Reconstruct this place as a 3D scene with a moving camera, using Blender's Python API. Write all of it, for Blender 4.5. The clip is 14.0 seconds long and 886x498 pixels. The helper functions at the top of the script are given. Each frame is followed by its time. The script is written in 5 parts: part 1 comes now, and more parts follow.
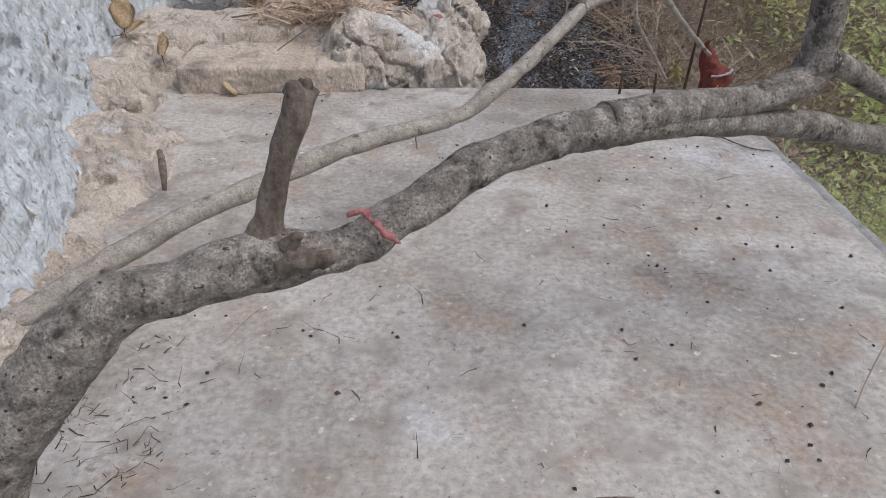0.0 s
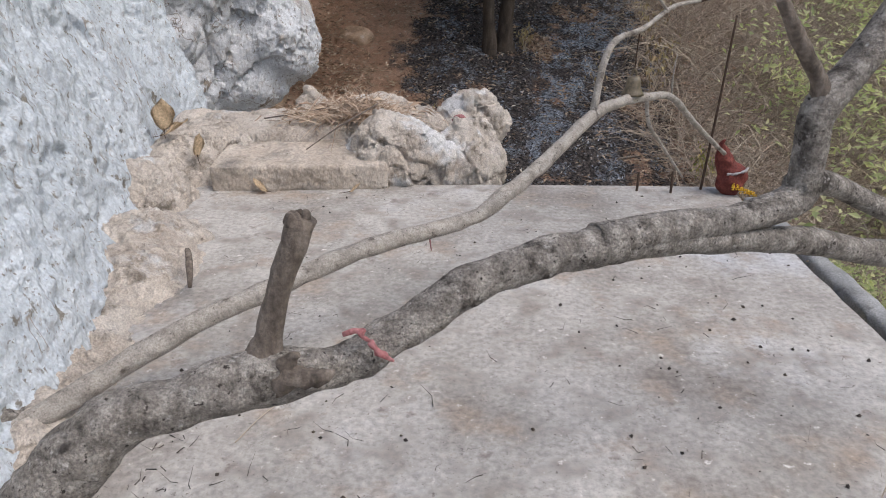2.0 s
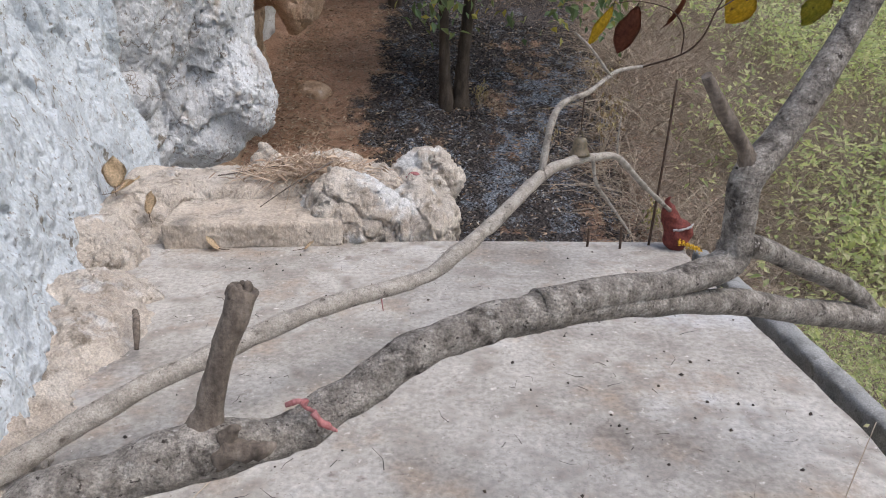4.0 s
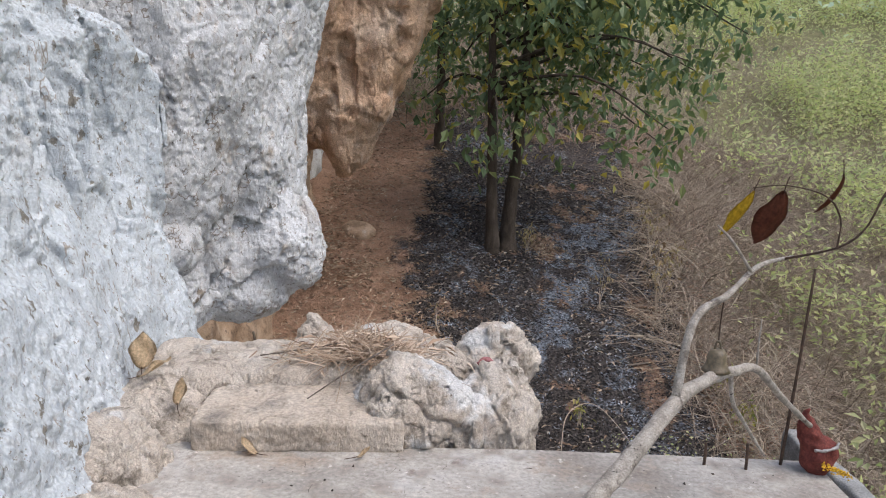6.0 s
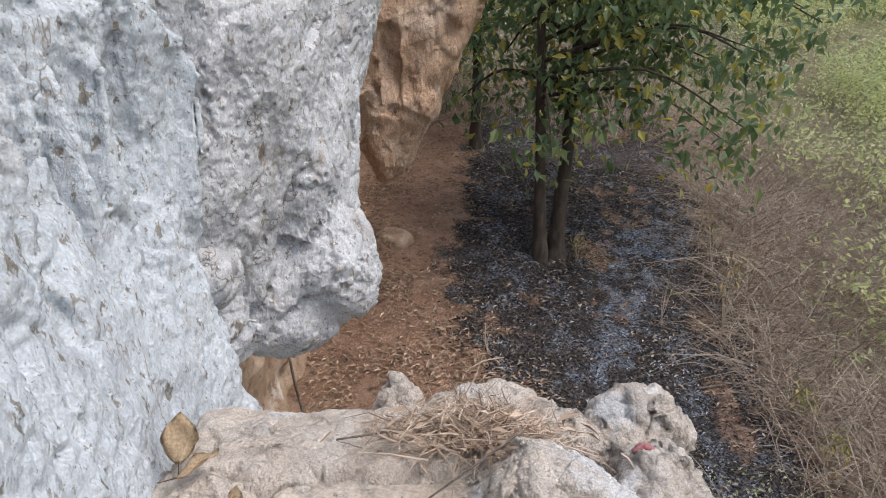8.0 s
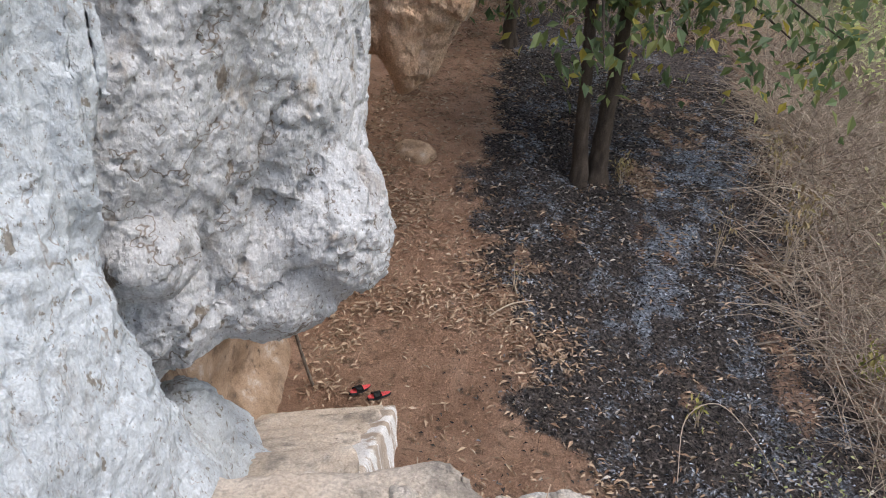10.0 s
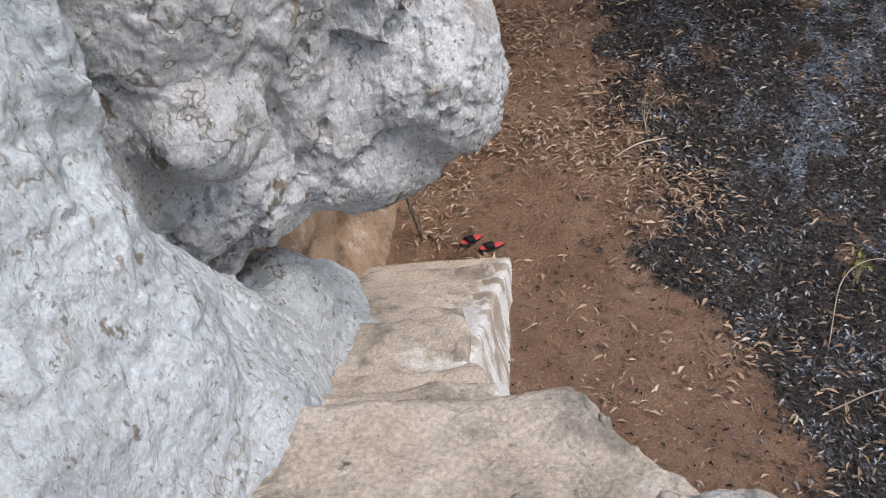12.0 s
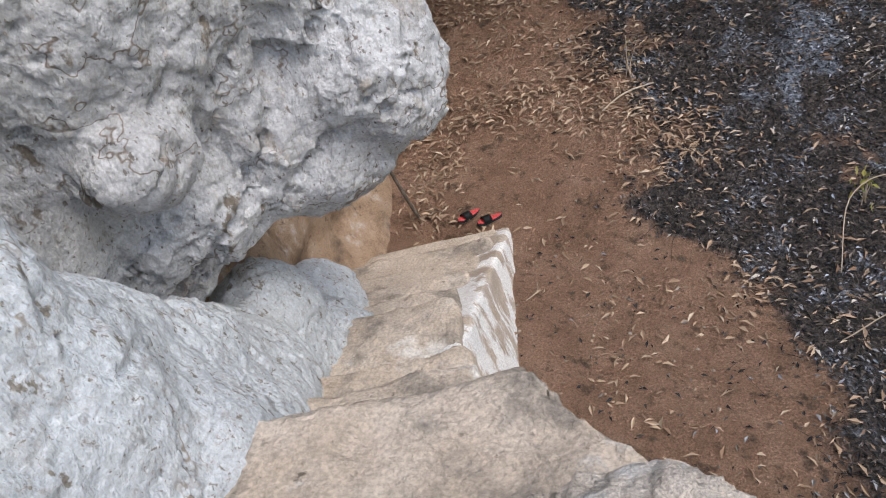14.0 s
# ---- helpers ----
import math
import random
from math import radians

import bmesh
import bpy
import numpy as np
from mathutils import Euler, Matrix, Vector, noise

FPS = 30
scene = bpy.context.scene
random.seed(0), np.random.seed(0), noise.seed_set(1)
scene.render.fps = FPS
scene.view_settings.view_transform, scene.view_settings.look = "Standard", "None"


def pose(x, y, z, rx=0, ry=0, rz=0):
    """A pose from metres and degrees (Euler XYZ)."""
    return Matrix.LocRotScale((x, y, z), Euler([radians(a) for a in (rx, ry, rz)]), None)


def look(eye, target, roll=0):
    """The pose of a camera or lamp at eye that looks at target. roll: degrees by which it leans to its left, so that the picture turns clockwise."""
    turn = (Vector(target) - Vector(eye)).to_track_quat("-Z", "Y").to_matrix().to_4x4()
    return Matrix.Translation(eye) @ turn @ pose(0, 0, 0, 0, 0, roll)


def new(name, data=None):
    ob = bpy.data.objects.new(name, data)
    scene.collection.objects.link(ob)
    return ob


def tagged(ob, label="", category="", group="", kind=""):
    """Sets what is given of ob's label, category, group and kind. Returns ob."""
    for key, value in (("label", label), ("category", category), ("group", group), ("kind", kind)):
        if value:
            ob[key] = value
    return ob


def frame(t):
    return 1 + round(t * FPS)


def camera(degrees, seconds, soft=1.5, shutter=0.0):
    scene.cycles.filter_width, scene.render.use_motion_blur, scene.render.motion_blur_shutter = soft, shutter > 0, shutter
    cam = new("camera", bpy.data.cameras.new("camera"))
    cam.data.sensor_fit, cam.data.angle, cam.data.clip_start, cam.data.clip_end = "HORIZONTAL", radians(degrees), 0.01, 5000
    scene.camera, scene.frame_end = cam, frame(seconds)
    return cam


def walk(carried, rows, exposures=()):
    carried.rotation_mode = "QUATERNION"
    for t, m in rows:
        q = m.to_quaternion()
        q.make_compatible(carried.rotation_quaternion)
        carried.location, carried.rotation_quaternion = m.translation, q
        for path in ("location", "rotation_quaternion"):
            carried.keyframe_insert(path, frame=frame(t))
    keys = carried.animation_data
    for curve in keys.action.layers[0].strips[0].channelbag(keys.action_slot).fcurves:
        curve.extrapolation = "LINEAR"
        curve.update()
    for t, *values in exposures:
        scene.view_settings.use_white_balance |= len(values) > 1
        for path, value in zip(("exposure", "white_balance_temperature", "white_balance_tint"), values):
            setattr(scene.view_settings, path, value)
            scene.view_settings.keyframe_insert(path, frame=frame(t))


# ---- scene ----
cam = camera(63.3, 14.0, soft=1.0)
PATH = [
    (0, (0.237, 0.084, 1.254), (0.164, 1.777, 0.192), 0.4),
    (0.5, (0.251, 0.072, 1.291), (0.144, 1.807, 0.302), 1.1),
    (1, (0.263, 0.067, 1.315), (0.131, 1.832, 0.385), 1.0),
    (1.5, (0.283, 0.069, 1.329), (0.12, 1.852, 0.438), 0.4),
    (2, (0.306, 0.074, 1.335), (0.133, 1.87, 0.47), -0.7),
    (2.5, (0.32, 0.071, 1.336), (0.173, 1.878, 0.492), -1.2),
    (2.7, (0.33, 0.071, 1.342), (0.204, 1.884, 0.507), -1.6),
    (4.8, (0.335, 0.070, 1.416), (0.29, 1.985, 0.846), 1.0),
    (5, (0.310, 0.150, 1.435), (0.244, 2.083, 0.922), 1.5),
    (5.5, (0.196, 0.411, 1.463), (0.047, 2.359, 1.035), 1.2),
    (6, (0.077, 0.704, 1.482), (-0.084, 2.658, 1.085), 1.1),
    (6.5, (-0.102, 1.01, 1.469), (-0.271, 2.968, 1.099), 1.2),
    (7, (-0.24, 1.233, 1.478), (-0.422, 3.19, 1.108), 0.7),
    (7.5, (-0.363, 1.378, 1.474), (-0.561, 3.33, 1.089), 0.5),
    (7.7, (-0.406, 1.459, 1.458), (-0.606, 3.409, 1.065), 0.5),
    (9.8, (-0.665, 2.921, 1.499), (-0.918, 4.805, 0.877), 2.5),
    (10, (-0.688, 2.995, 1.557), (-0.93, 4.856, 0.867), 2.5),
    (10.5, (-0.707, 3.047, 1.555), (-0.962, 4.842, 0.709), 1.2),
    (11, (-0.691, 3.277, 1.528), (-1.123, 4.985, 0.583), -1.9),
    (11.5, (-0.757, 3.52, 1.478), (-1.236, 5.175, 0.463), -2.6),
    (12, (-0.852, 3.713, 1.427), (-1.346, 5.292, 0.304), -2.8),
    (12.5, (-0.828, 3.751, 1.503), (-1.432, 5.27, 0.351), -5.3),
    (13, (-0.778, 3.77, 1.497), (-1.411, 5.263, 0.326), -5.7),
    (13.5, (-0.702, 3.812, 1.499), (-1.359, 5.287, 0.318), -7.2),
    (14, (-0.553, 3.837, 1.443), (-1.13, 5.35, 0.268), -13.1),
]
walk(cam, [(t, look(eye, target, roll)) for t, eye, target, roll in PATH],
     exposures=[(0, 0.24), (0.5, 0.30), (1.0, 0.36), (2.5, 0.46), (5.0, 0.60), (7.5, 0.62), (10.0, 0.66), (12.0, 0.55), (13.0, 0.50), (14.0, 0.57)])

# ---- light ----
SUN_ELEVATION, SUN_TURN = radians(58), radians(115)
world = bpy.data.worlds.new("overcast_sky")
scene.world = world
world.use_nodes = True
wn = world.node_tree
sky = wn.nodes.new("ShaderNodeTexSky")
sky.sky_type, sky.sun_disc = "NISHITA", False
sky.sun_elevation, sky.sun_rotation = SUN_ELEVATION, SUN_TURN
sky.dust_density, sky.ozone_density = 3.0, 1.0
wn.nodes["Background"].inputs["Strength"].default_value = 0.15
wn.links.new(sky.outputs["Color"], wn.nodes["Background"].inputs["Color"])
sun = new("sun", bpy.data.lights.new("sun", "SUN"))
sun.data.energy, sun.data.angle, sun.data.color = 1.0, radians(35), (1.0, 0.97, 0.93)
sun.matrix_world = look((math.sin(SUN_TURN) * math.cos(SUN_ELEVATION) * 30, math.cos(SUN_TURN) * math.cos(SUN_ELEVATION) * 30,
                         math.sin(SUN_ELEVATION) * 30), (0, 0, 0))


# ---- numbers: noise and sculpting ----
def vnoise(p, freq, seed=0):
    """Smooth value noise in -1..1 at the points p (n, 3)."""
    q = p * freq + seed * 17.31
    i = np.floor(q).astype(np.int64)
    f = q - i
    f = f * f * f * (f * (f * 6 - 15) + 10)

    def rnd(dx, dy, dz):
        n = (i[:, 0] + dx) * 73856093 ^ (i[:, 1] + dy) * 19349663 ^ (i[:, 2] + dz) * 83492791
        n = (n ^ (n >> 13)) * 1274126177 & 0x7FFFFFFF
        n = (n ^ (n >> 16)) * 668265263 & 0x7FFFFFFF
        return (n & 0xFFFFF) / 0x7FFFF - 1.0

    def mix(a, b, t):
        return a + (b - a) * t
    x, y, z = f[:, 0], f[:, 1], f[:, 2]
    a = mix(mix(rnd(0, 0, 0), rnd(1, 0, 0), x), mix(rnd(0, 1, 0), rnd(1, 1, 0), x), y)
    b = mix(mix(rnd(0, 0, 1), rnd(1, 0, 1), x), mix(rnd(0, 1, 1), rnd(1, 1, 1), x), y)
    return mix(a, b, z)


def fbm(p, freq, octaves=3, seed=0):
    total, amp = 0.0, 1.0
    for k in range(octaves):
        total = total + amp * vnoise(p, freq * 2 ** k, seed + k)
        amp *= 0.5
    return total


def smin(a, b, k):
    h = np.clip(0.5 + 0.5 * (b - a) / k, 0, 1)
    return b + (a - b) * h - k * h * (1 - h)


def smooth(a, b, x):
    t = np.clip((x - a) / (b - a), 0, 1)
    return t * t * (3 - 2 * t)


def turned(p, c, rz=0.0, rx=0.0, ry=0.0):
    m = np.array(Euler((radians(rx), radians(ry), radians(rz))).to_matrix())
    return (p - np.array(c)) @ m


def egg(p, c, r, rz=0.0, rx=0.0, ry=0.0):
    """Distance to an ellipsoid."""
    q = turned(p, c, rz, rx, ry) / np.array(r)
    n = np.linalg.norm(q, axis=1) + 1e-9
    return (n - 1) * n / (np.linalg.norm(q / np.array(r), axis=1) + 1e-9)


def block(p, c, h, rz=0.0, rx=0.0, ry=0.0, soft=0.02):
    """Distance to a box with half sizes h and rounded edges."""
    q = np.abs(turned(p, c, rz, rx, ry)) - np.array(h) + soft
    return np.linalg.norm(np.maximum(q, 0), axis=1) + np.minimum(q.max(axis=1), 0) - soft


def sculpt(field, lo, hi, res):
    """A quad mesh (vertices, faces) on the zero surface of a field, by surface nets."""
    lo, hi = np.array(lo, float), np.array(hi, float)
    n = np.ceil((hi - lo) / res).astype(int) + 1
    ax = [lo[k] + np.arange(n[k]) * res for k in range(3)]
    val = np.empty(n)
    step = max(1, 400000 // (n[1] * n[2]))
    for s in range(0, n[0], step):
        g = np.stack(np.meshgrid(ax[0][s:s + step], ax[1], ax[2], indexing="ij"), -1)
        val[s:s + step] = field(g.reshape(-1, 3)).reshape(g.shape[:3])
    for k in range(3):
        for end in (0, -1):
            val[tuple(end if j == k else slice(None) for j in range(3))] = 0.6 * res
    c = [slice(None, -1), slice(1, None)]
    corners = [(i, j, k) for i in (0, 1) for j in (0, 1) for k in (0, 1)]
    inside = sum((val[c[i], c[j], c[k]] < 0).astype(int) for i, j, k in corners)
    cell = (inside > 0) & (inside < 8)
    idx = np.argwhere(cell)
    total, count = np.zeros((len(idx), 3)), np.zeros(len(idx))
    for a in corners:
        for axis in range(3):
            if a[axis]:
                continue
            b = list(a)
            b[axis] = 1
            va = val[tuple((idx + a).T)]
            vb = val[tuple((idx + b).T)]
            cross = (va < 0) != (vb < 0)
            t = np.where(cross, va / np.where(cross, va - vb, 1), 0)
            pt = np.array(a, float) + np.zeros((len(idx), 3))
            pt[:, axis] += t
            total += pt * cross[:, None]
            count += cross
    verts = lo + (idx + total / count[:, None]) * res
    number = -np.ones(cell.shape, int)
    number[tuple(idx.T)] = np.arange(len(idx))
    faces = []
    for axis in range(3):
        u, v = (axis + 1) % 3, (axis + 2) % 3
        sl = [slice(1, -1)] * 3
        sl[axis] = slice(None, -1)
        sh = list(sl)
        sh[axis] = slice(1, None)
        a, b = val[tuple(sl)] < 0, val[tuple(sh)] < 0
        e = np.argwhere(a != b)
        off = np.ones(3, int)
        off[axis] = 0
        e = e + off
        flip = (a & ~b)[tuple((e - off).T)]
        du, dv = np.eye(3, dtype=int)[u], np.eye(3, dtype=int)[v]
        q = np.stack([number[tuple((e - du - dv).T)], number[tuple((e - dv).T)], number[tuple(e.T)], number[tuple((e - du).T)]], 1)
        q = np.where(flip[:, None], q, q[:, ::-1])
        faces.append(q[(q >= 0).all(axis=1)])
    return verts, np.concatenate(faces)


def refine(verts, faces, field, rounds=1):
    """Splits each quad into four and pushes the points out along their normals by field(points) metres."""
    for _ in range(rounds):
        n = len(verts)
        e = np.stack([faces, np.roll(faces, -1, axis=1)], 2).reshape(-1, 2)
        key = np.sort(e, axis=1)
        code, back = np.unique(key[:, 0].astype(np.int64) * n + key[:, 1], return_inverse=True)
        mid = (verts[code // n] + verts[code % n]) / 2
        face_mid = verts[faces].mean(axis=1)
        ei = back.reshape(-1, 4) + n
        ci = np.arange(len(faces)) + n + len(mid)
        verts = np.concatenate([verts, mid, face_mid])
        faces = np.concatenate([np.stack([faces[:, k], ei[:, k], ci, ei[:, k - 1]], 1) for k in range(4)])
    a = verts[faces]
    fn = np.cross(a[:, 2] - a[:, 0], a[:, 3] - a[:, 1])
    normal = np.zeros_like(verts)
    for k in range(4):
        np.add.at(normal, faces[:, k], fn)
    normal /= np.linalg.norm(normal, axis=1)[:, None] + 1e-12
    return verts + normal * field(verts)[:, None], faces


def fracture(p, freq, seed):
    """Broken planes: for each point its piece's own level with a tilt (-1..1) and the nearness of the break beside it (0..1)."""
    q = p * np.array((1.0, 1.0, 0.55)) * freq + 0.30 * np.stack([vnoise(p, freq * 1.3, seed + k) for k in (1, 2, 3)], 1) + seed * 3.7
    base = np.floor(q).astype(np.int64)
    near, second = np.full(len(p), 9.0), np.full(len(p), 9.0)
    level = np.zeros(len(p))
    for dx in (-1, 0, 1):
        for dy in (-1, 0, 1):
            for dz in (-1, 0, 1):
                c = base + np.array((dx, dy, dz))
                n = c[:, 0] * 73856093 ^ c[:, 1] * 19349663 ^ c[:, 2] * 83492791
                n = (n ^ (n >> 13)) * 1274126177 & 0x7FFFFFFF
                n = (n ^ (n >> 16)) * 668265263 & 0x7FFFFFFF
                r = np.stack([(n >> s & 0x3FF) / 1023.0 for s in (0, 7, 14)], 1)
                off = q - c - r
                dist = np.linalg.norm(off, axis=1)
                closer = dist < near
                second = np.where(closer, near, np.minimum(second, dist))
                near = np.where(closer, dist, near)
                level = np.where(closer, r[:, 1] * 2 - 1 + (off * (r[:, ::-1] * 2 - 1)).sum(axis=1) * 1.4, level)
    return level, np.clip(1 - (second - near) / 0.10, 0, 1)


def crust(amount, seed, freq=11.0, plates=0.0, plate_freq=2.6):
    """Relief of weathered stone: broken plates with cracks between them, then fine ridges, a few pits and grain."""
    def field(p):
        q = p + 0.05 * np.stack([vnoise(p, 5, seed + 1), vnoise(p, 5, seed + 2), vnoise(p, 5, seed + 3)], 1)
        patch = 0.35 + 0.65 * smooth(-0.25, 0.45, vnoise(p, 1.7, seed + 8))
        d = 0.30 - np.abs(vnoise(q, freq, seed + 4)) * 0.9
        d = d + 0.45 * (0.5 - np.abs(vnoise(q, freq * 2.1, seed + 5)) * 1.5) + 0.35 * vnoise(p, freq * 4.3, seed + 6)
        d = amount * patch * (d - 2.2 * np.clip(vnoise(q, freq * 1.5, seed + 7) - 0.55, 0, 1))
        if plates:
            level, gap = fracture(p, plate_freq, seed)
            d = d + plates * (level - 1.1 * gap * smooth(-0.3, 0.3, vnoise(p, 1.9, seed + 9)))
            level, gap = fracture(p, plate_freq * 2.7, seed + 20)
            d = d + plates * 0.42 * (level - 0.8 * gap)
            d = d + plates * 0.16 * fracture(p, plate_freq * 6.5, seed + 40)[0]
        return d
    return field


def scabs(amount, seed):
    """Fine crust of lime: grains one to four centimetres across and sharp pits, thicker in some places than others."""
    def field(p):
        patch = 0.35 + 0.65 * smooth(-0.3, 0.4, vnoise(p, 2.3, seed))
        d = 0.55 * vnoise(p, 22, seed + 1) + 0.6 * (0.4 - np.abs(vnoise(p, 33, seed + 2))) + 0.45 * vnoise(p, 52, seed + 3)
        pit = np.clip(vnoise(p, 19, seed + 4) - 0.42, 0, 1) * smooth(0.0, 0.4, vnoise(p, 3.1, seed + 5))
        return amount * (patch * d - 7.0 * pit)
    return field


def raw_mesh(name, verts, faces, shade=True):
    me = bpy.data.meshes.new(name)
    verts = np.asarray(verts, np.float32)
    faces = np.asarray(faces, np.int32)
    k = faces.shape[1]
    me.vertices.add(len(verts))
    me.vertices.foreach_set("co", verts.ravel())
    me.loops.add(faces.size)
    me.loops.foreach_set("vertex_index", faces.ravel())
    me.polygons.add(len(faces))
    me.polygons.foreach_set("loop_start", np.arange(0, faces.size, k, dtype=np.int32))
    me.polygons.foreach_set("use_smooth", np.full(len(faces), shade, dtype=bool))
    me.update(calc_edges=True)
    return me


def part(name, shape, material, parent=None, label=""):
    """Links a bmesh or a mesh as ONE object under a thing or a part."""
    if isinstance(shape, bmesh.types.BMesh):
        me = bpy.data.meshes.new(name)
        shape.to_mesh(me)
        shape.free()
    else:
        me = shape
    if material:
        me.materials.clear()
        me.materials.append(material)
    ob = new(name, me)
    if parent:
        ob.parent = parent
        ob.matrix_parent_inverse = parent.matrix_world.inverted()
    if label:
        tagged(ob, label)
    return ob


def holder(name, place, label, category, group="", kind=""):
    ob = new(name)
    ob.matrix_world = Matrix.Translation(place)
    ob.empty_display_size = 0.1
    return tagged(ob, label, category, group, kind)


def spline(points, per=6):
    """Points of a smooth curve through the given ones (Catmull-Rom)."""
    p = np.array(points, float)
    p = np.vstack([2 * p[0] - p[1], p, 2 * p[-1] - p[-2]])
    out = []
    for i in range(1, len(p) - 2):
        for t in np.arange(per) / per:
            out.append(0.5 * (2 * p[i] + (p[i + 1] - p[i - 1]) * t + (2 * p[i - 1] - 5 * p[i] + 4 * p[i + 1] - p[i + 2]) * t ** 2
                              + (3 * p[i] - p[i - 1] - 3 * p[i + 1] + p[i + 2]) * t ** 3))
    out.append(p[-2])
    return np.array(out)


def tube(points, sides=10, per=6, lump=0.0, freq=14.0, seed=3):
    """A tapered limb along rows of x, y, z, radius; closed at both ends. lump: knots and swellings as a share of the radius."""
    s = spline(points, per)
    c, r = s[:, :3], s[:, 3]
    d = np.gradient(c, axis=0)
    d /= np.linalg.norm(d, axis=1)[:, None]
    up = np.array((0.0, 0.0, 1.0)) if abs(d[0][2]) < 0.9 else np.array((1.0, 0.0, 0.0))
    n = np.cross(d[0], up)
    rings = []
    for i in range(len(c)):
        n = n - d[i] * np.dot(n, d[i])
        n /= np.linalg.norm(n)
        b = np.cross(d[i], n)
        a = np.arange(sides) * 2 * np.pi / sides
        ring = np.cos(a)[:, None] * n + np.sin(a)[:, None] * b
        rad = np.full(sides, max(r[i], 0.0008))
        if lump:
            rad = rad * (1 + lump * fbm(c[i] + ring * r[i], freq, 2, seed))
        rings.append(c[i] + ring * rad[:, None])
    verts = np.concatenate(rings + [c[:1], c[-1:]])
    faces = []
    m = len(c)
    for i in range(m - 1):
        for j in range(sides):
            k = (j + 1) % sides
            faces.append((i * sides + j, i * sides + k, (i + 1) * sides + k, (i + 1) * sides + j))
    bm = bmesh.new()
    vs = [bm.verts.new(v) for v in verts]
    for f in faces:
        bm.faces.new([vs[q] for q in f]).smooth = True
    for j in range(sides):
        k = (j + 1) % sides
        bm.faces.new((vs[k], vs[j], vs[m * sides])).smooth = False
        bm.faces.new((vs[(m - 1) * sides + j], vs[(m - 1) * sides + k], vs[m * sides + 1])).smooth = False
    return bm


# ---- materials ----
def surface(name, tones, scale=3.0, rough=0.9, stains=(), bumps=((30, 0.4, 0.01),), detail=6.0, spec=0.3, stretch=(1, 1, 1), vary=0.0, island=False, grain=(90, 0.30), crag=None, creases=()):
    """A matt natural surface: tones = colours from low to high noise; stains = (colour, scale, from, to, stretch), on
    limestone also painted pit shade; bumps = (scale, strength, metres);
    creases = (colour, scale, width, share, stretch): thin lines of that colour where the noise crosses its middle, in
    patches."""
    m = bpy.data.materials.new(name)
    m.use_nodes = True
    t = m.node_tree
    p = t.nodes["Principled BSDF"]
    p.inputs["Roughness"].default_value = rough
    p.inputs["Specular IOR Level"].default_value = spec
    co = t.nodes.new("ShaderNodeTexCoord")

    def noise_at(sc, det, st=(1, 1, 1)):
        mp = t.nodes.new("ShaderNodeMapping")
        mp.inputs["Scale"].default_value = st
        t.links.new(co.outputs["Object"], mp.inputs["Vector"])
        nz = t.nodes.new("ShaderNodeTexNoise")
        nz.inputs["Scale"].default_value, nz.inputs["Detail"].default_value, nz.inputs["Roughness"].default_value = sc, det, 0.62
        t.links.new(mp.outputs["Vector"], nz.inputs["Vector"])
        return nz.outputs["Fac"]

    def ramp(src, stops):
        r = t.nodes.new("ShaderNodeValToRGB")
        while len(r.color_ramp.elements) < len(stops):
            r.color_ramp.elements.new(0.5)
        for e, (pos, col) in zip(r.color_ramp.elements, stops):
            e.position, e.color = pos, (*col, 1)
        t.links.new(src, r.inputs["Fac"])
        return r.outputs["Color"]

    n = len(tones)
    col = ramp(noise_at(scale, detail, stretch), [(0.3 + 0.4 * i / max(1, n - 1), c) for i, c in enumerate(tones)])
    for colour, sc, a, b, st in stains:
        mask = t.nodes.new("ShaderNodeMapRange")
        mask.inputs["From Min"].default_value, mask.inputs["From Max"].default_value = a, b
        t.links.new(noise_at(sc, 7.0, st), mask.inputs["Value"])
        mx = t.nodes.new("ShaderNodeMix")
        mx.data_type = "RGBA"
        mx.inputs["B"].default_value = (*colour, 1)
        t.links.new(mask.outputs["Result"], mx.inputs["Factor"])
        t.links.new(col, mx.inputs["A"])
        col = mx.outputs["Result"]
    for colour, sc, width, share, st in creases:
        line = t.nodes.new("ShaderNodeMath")
        line.operation = "SUBTRACT"
        line.inputs[1].default_value = 0.5
        t.links.new(noise_at(sc, 4.0, st), line.inputs[0])
        size = t.nodes.new("ShaderNodeMath")
        size.operation = "ABSOLUTE"
        t.links.new(line.outputs["Value"], size.inputs[0])
        near = t.nodes.new("ShaderNodeMapRange")
        near.inputs["From Min"].default_value, near.inputs["From Max"].default_value = width, width * 0.25
        t.links.new(size.outputs["Value"], near.inputs["Value"])
        patch = t.nodes.new("ShaderNodeMapRange")
        patch.inputs["From Min"].default_value, patch.inputs["From Max"].default_value = share, share + 0.08
        t.links.new(noise_at(sc * 0.7, 5.0), patch.inputs["Value"])
        both = t.nodes.new("ShaderNodeMath")
        both.operation = "MULTIPLY"
        t.links.new(near.outputs["Result"], both.inputs[0])
        t.links.new(patch.outputs["Result"], both.inputs[1])
        mx = t.nodes.new("ShaderNodeMix")
        mx.data_type = "RGBA"
        mx.inputs["B"].default_value = (*colour, 1)
        t.links.new(both.outputs["Value"], mx.inputs["Factor"])
        t.links.new(col, mx.inputs["A"])
        col = mx.outputs["Result"]
